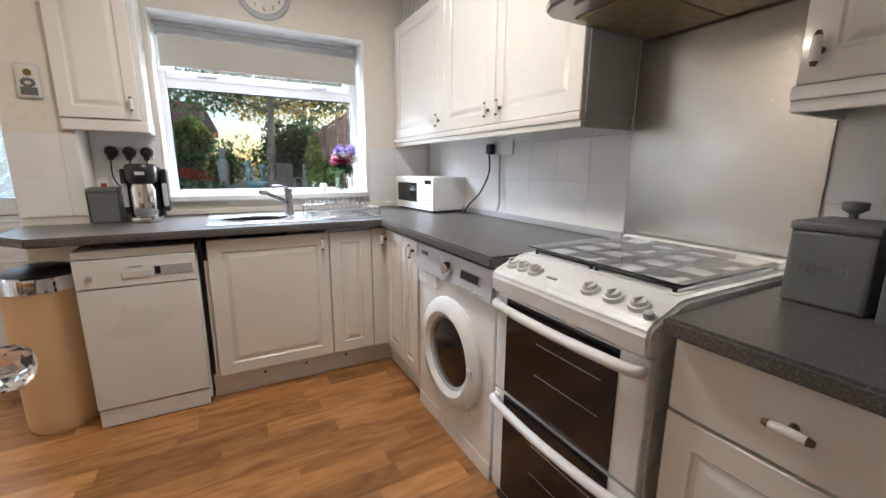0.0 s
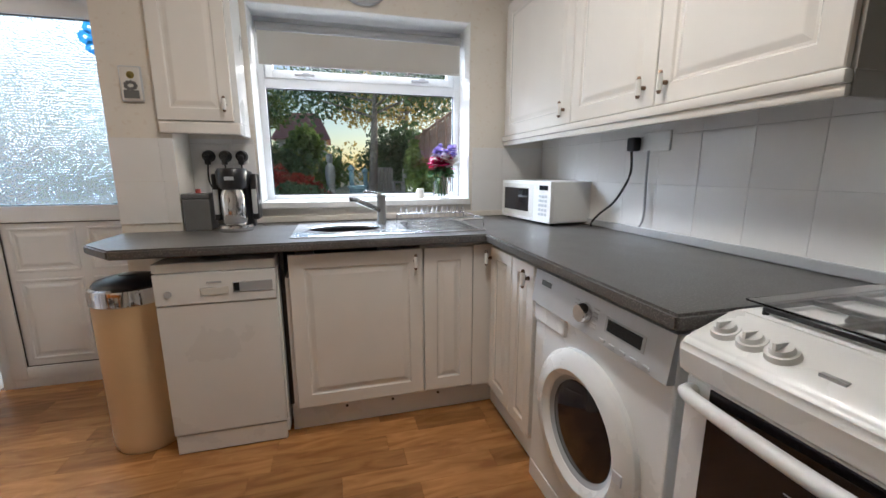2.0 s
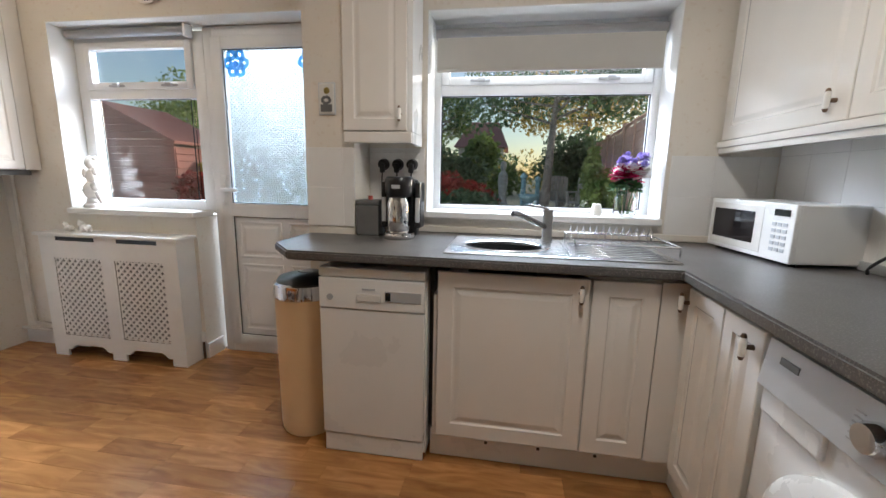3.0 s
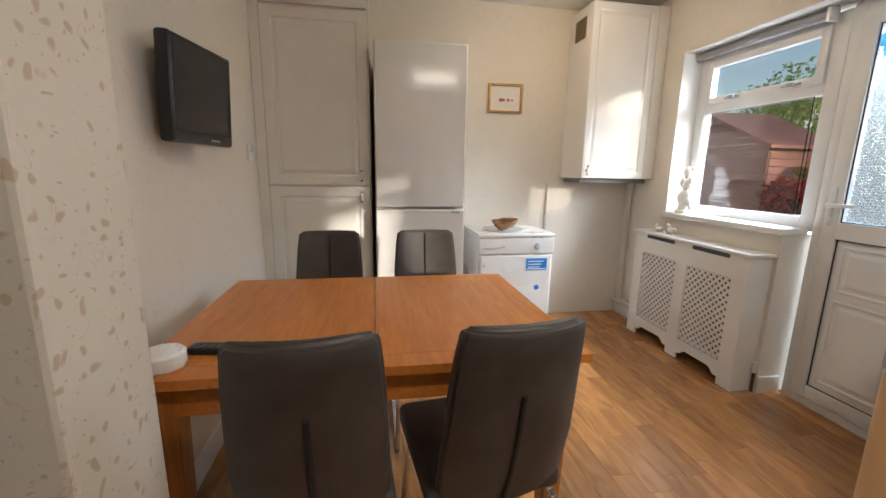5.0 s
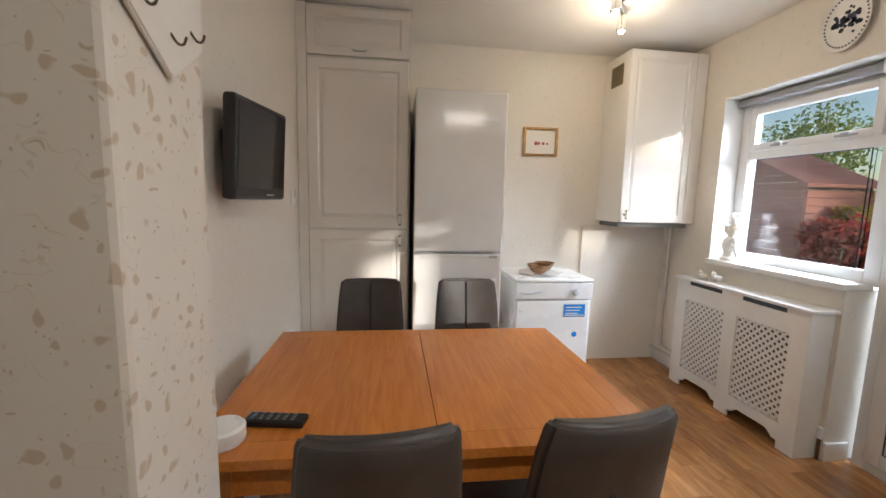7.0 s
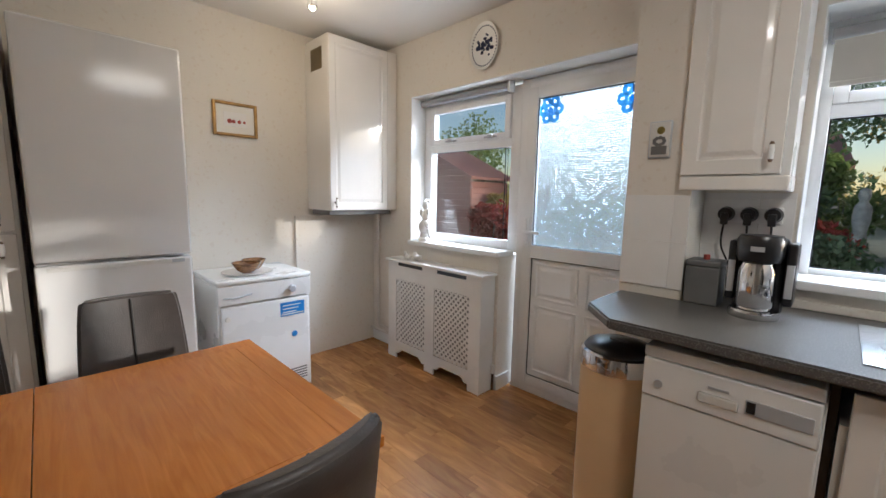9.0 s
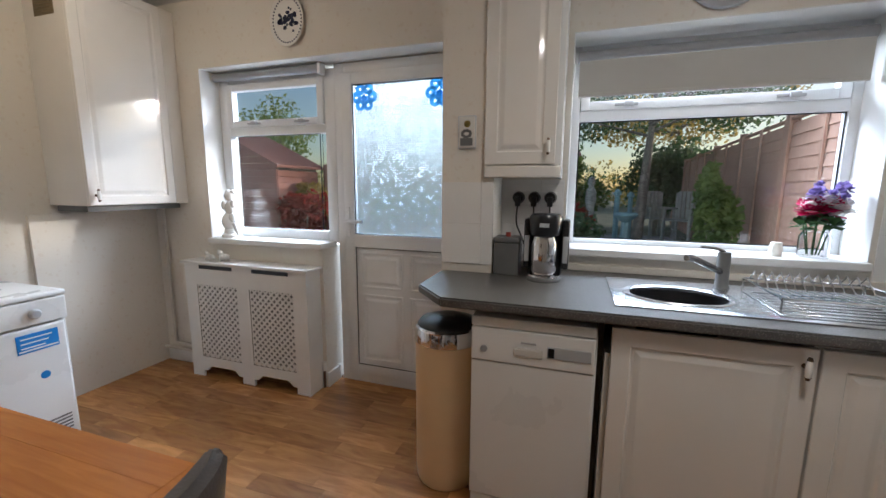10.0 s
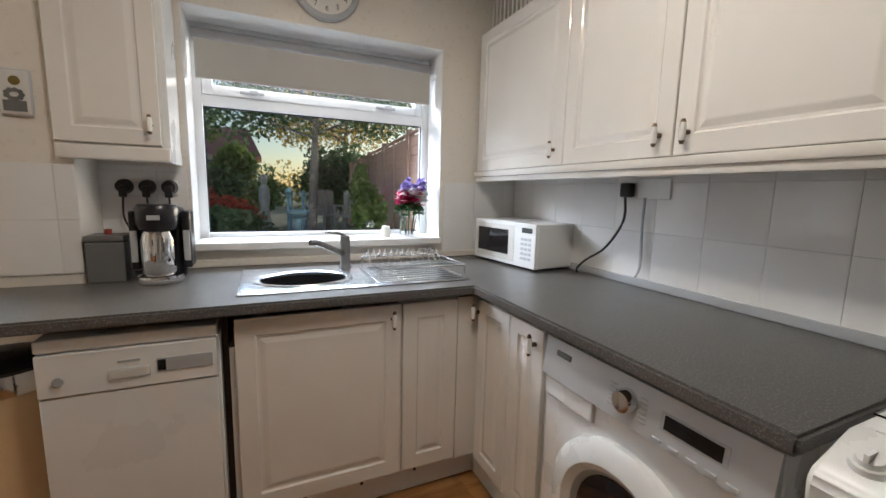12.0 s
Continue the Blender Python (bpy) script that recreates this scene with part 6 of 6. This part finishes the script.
bush(-0.1, 11.5, 0.9, 0.8, 1.9, M_LEAF2, "light green shrub behind the statue", 2600, 0.07)
bush(2.0, 13.0, 1.2, 0.8, 2.2, M_LEAF, "dark shrub at the end of the garden", 2600, 0.08)
bush(-3.2, 7.8, 0.9, 0.7, 1.05, M_LEAF2, "pale green shrub by the side window", 2600, 0.055)
bush(-5.0, 7.5, 0.45, 0.3, 1.25, M_LEAFY, "tall golden shrub in front of the shed", 2200, 0.045)
bush(-4.4, 6.6, 0.6, 0.5, 1.0, M_LEAFR, "russet shrub by the red shed", 1800, 0.045)
bush(-2.9, 9.8, 1.0, 0.7, 1.4, M_LEAFY, "yellow-green shrub in the garden border", 2400, 0.07)
# far trees closing the view
k = thing("woodland", 0, 26, GZ, "distant belt of mixed autumn trees", "trees")
tagged(k, "", "", "", "stuff")
for mat in (M_LEAF, M_LEAF2, M_LEAFY):
    bm = bmesh.new()
    for i in range(26):
        foliage(bm, (random.uniform(-26, 16), random.uniform(22, 30), random.uniform(0.2, 2.2)), (2.0, 1.5, 1.2), 220, 0.13)
    put("canopy", bm, mat, k)
# a neighbour's roof, pale
k = thing("house", -1.8, 30, GZ, "distant pale house with red tiled roof", "house")
box("wall", -3.4, -0.2, 30, 36, GZ, 3.3, M_CREAMR, k)
bm = bmesh.new()
v = [bm.verts.new(q) for q in ((-3.7, 29.7, 3.3), (0.1, 29.7, 3.3), (0.1, 36.3, 3.3), (-3.7, 36.3, 3.3), (-2.9, 33, 5.4), (-0.7, 33, 5.4))]
for f in ((0, 1, 5, 4), (2, 3, 4, 5), (1, 2, 5), (3, 0, 4), (3, 2, 1, 0)):
    bm.faces.new([v[i] for i in f])
put("roof", bm, M_REDSHED, k)
for wx in (-3.0, -1.5):
    box("window", wx, wx + 0.9, 29.95, 30.05, 2.0, 3.0, M_DARKG, k, 0.02)

# garden ornaments and furniture
k = thing("garden_statue", 0.35, 7.6, GZ, "pale stone garden statue on a plinth", "statue")
lathe("figure", [(0.13, 0), (0.13, 0.35), (0.10, 0.40), (0.08, 0.60), (0.11, 0.80), (0.10, 0.98), (0.05, 1.06), (0.075, 1.15), (0.06, 1.24), (0, 1.27)], (0.12, 9.8, GZ), M_STONE, k, 16)
for px, py, ph in ((0.52, 8.6, 1.0), (0.85, 9.6, 0.95)):
    k = thing("garden_post", px, py, GZ, "blue-green painted garden post with cap", "post", "garden posts")
    lathe("post", [(0.045, 0), (0.045, ph - 0.1), (0.07, ph - 0.08), (0.07, ph - 0.05), (0.03, ph), (0, ph + 0.02)], (px, py, GZ), M_BLUEP, k, 12)
k = thing("birdbath", 0.55, 6.0, GZ, "pale stone bird bath", "bird bath")
lathe("bath", [(0.12, 0), (0.07, 0.08), (0.06, 0.5), (0.18, 0.6), (0.18, 0.64), (0.14, 0.6), (0, 0.58)], (0.60, 7.9, GZ), M_BLUEP, k, 20)


def garden_chair(x, y, a):
    k = thing("garden_chair", x, y, GZ, "weathered pale wooden garden armchair", "garden chair", "garden chairs", a)
    m = k.matrix_basis
    bm = bmesh.new()
    for lx in (-0.25, 0.25):
        add_box(bm, lx - 0.025, lx + 0.025, -0.25, -0.20, 0, 0.62)
        add_box(bm, lx - 0.025, lx + 0.025, 0.20, 0.25, 0, 0.95)
        add_box(bm, lx - 0.035, lx + 0.035, -0.28, 0.25, 0.62, 0.645)
    put("frame", bm, M_STONE, k, False, m)
    bm = bmesh.new()
    for i in range(6):
        add_box(bm, -0.25, 0.25, -0.25 + i * 0.08, -0.18 + i * 0.08, 0.40, 0.42)
        add_box(bm, -0.23 + i * 0.08, -0.17 + i * 0.08, 0.21, 0.235, 0.42, 0.98)
    put("slats", bm, M_STONE, k, False, m)


garden_chair(1.45, 10.4, 25)
garden_chair(1.85, 9.9, -40)
k = thing("garden_table", 1.1, 8.6, GZ, "grey weathered wooden garden table", "garden table")
box("top", 1.0, 1.6, 11.0, 11.5, GZ + 0.55, GZ + 0.59, M_STONE, k, 0.006)
for a in (1.05, 1.55):
    for b2 in (11.05, 11.45):
        box("leg", a - 0.03, a + 0.03, b2 - 0.03, b2 + 0.03, GZ, GZ + 0.55, M_BARK, k)

# ---- floor boards ----
floor = bpy.data.objects["floor"]
random.seed(11)


def piece_mesh(name, dx, dy, dz, chamfer, mat):
    """A flat piece with chamfered upper edges, its lower corner at the origin."""
    c = chamfer
    vs = [(0, 0, 0), (dx, 0, 0), (dx, dy, 0), (0, dy, 0), (0, 0, dz - c), (dx, 0, dz - c), (dx, dy, dz - c), (0, dy, dz - c), (c, c, dz), (dx - c, c, dz), (dx - c, dy - c, dz), (c, dy - c, dz)]
    fs = [(3, 2, 1, 0), (8, 9, 10, 11)] + [(i, (i + 1) % 4, (i + 1) % 4 + 4, i + 4) for i in range(4)] + [(i + 4, (i + 1) % 4 + 4, (i + 1) % 4 + 8, i + 8) for i in range(4)]
    me = bpy.data.meshes.new(name)
    me.from_pydata(vs, [], fs)
    me.materials.append(mat)
    return me


BW = 0.105
boards = [(q, piece_mesh("board", q - 0.0006, BW - 0.0006, 0.006, 0.0005, M_FLOOR)) for q in (0.34, 0.48, 0.62)]
y = -0.24
while y < 3.2:
    x = LW - random.uniform(0.0, 0.18)
    while x < RW:
        q, mesh = random.choice(boards)
        if x + q > RW + 0.18:
            break
        o = new("board", mesh)
        o.parent = floor
        o.location = (x, y, -0.0061 + 0.0002 * random.random())
        x += q
    y += BW

# ---- wall tiles: one mesh, laid on each tiled stretch ----
tile = piece_mesh("tile", 0.1991, 0.1991, 0.006, 0.0008, M_TILE)


def tiles(side, where, u0, u1, v0, v1, parent):
    """Lays tiles of 200 mm; cut ones at the edges are scaled."""
    m = front(side, where)
    v = v0
    while v < v1 - 0.02:
        u = u0
        h = min(0.2, v1 - v)
        while u < u1 - 0.02:
            wd = min(0.2, u1 - u)
            o = new("tile", tile)
            o.parent = parent
            uu = -(u + wd) if side in ("W", "N") else u
            o.matrix_basis = m @ Matrix.Translation((uu, v, 0)) @ Matrix.Diagonal((wd / 0.2, h / 0.2, 1, 1))
            u += 0.2
        v += 0.2


east, north, pier = bpy.data.objects["wall_east"], bpy.data.objects["wall_north"], bpy.data.objects["pillar"]
for nm, x0, x1, y0, y1 in (("grout_bed", RW - 0.004, RW - 0.0005, SW, NW),):
    structure(box(nm, x0, x1, y0 + 0.002, y1 - 0.002, ZW + 0.002, 1.36, M_GROUT), "pale tile grout bed")
tiles("W", RW - 0.0035, 1.262, NW - 0.002, ZW + 0.03, 1.40, east)
tiles("W", RW - 0.0035, SW + 0.005, 0.645, ZW + 0.005, 1.36, east)
tiles("S", NW - 0.0005, WX1 + 0.02, RW - 0.012, ZW + 0.03, 1.34, north)
tiles("S", NW - 0.0005, -0.528, WX0 - 0.01, ZW + 0.03, 1.36, north)
tiles("S", 2.8445, -0.79, -0.53, ZW + 0.04, 1.35, pier)
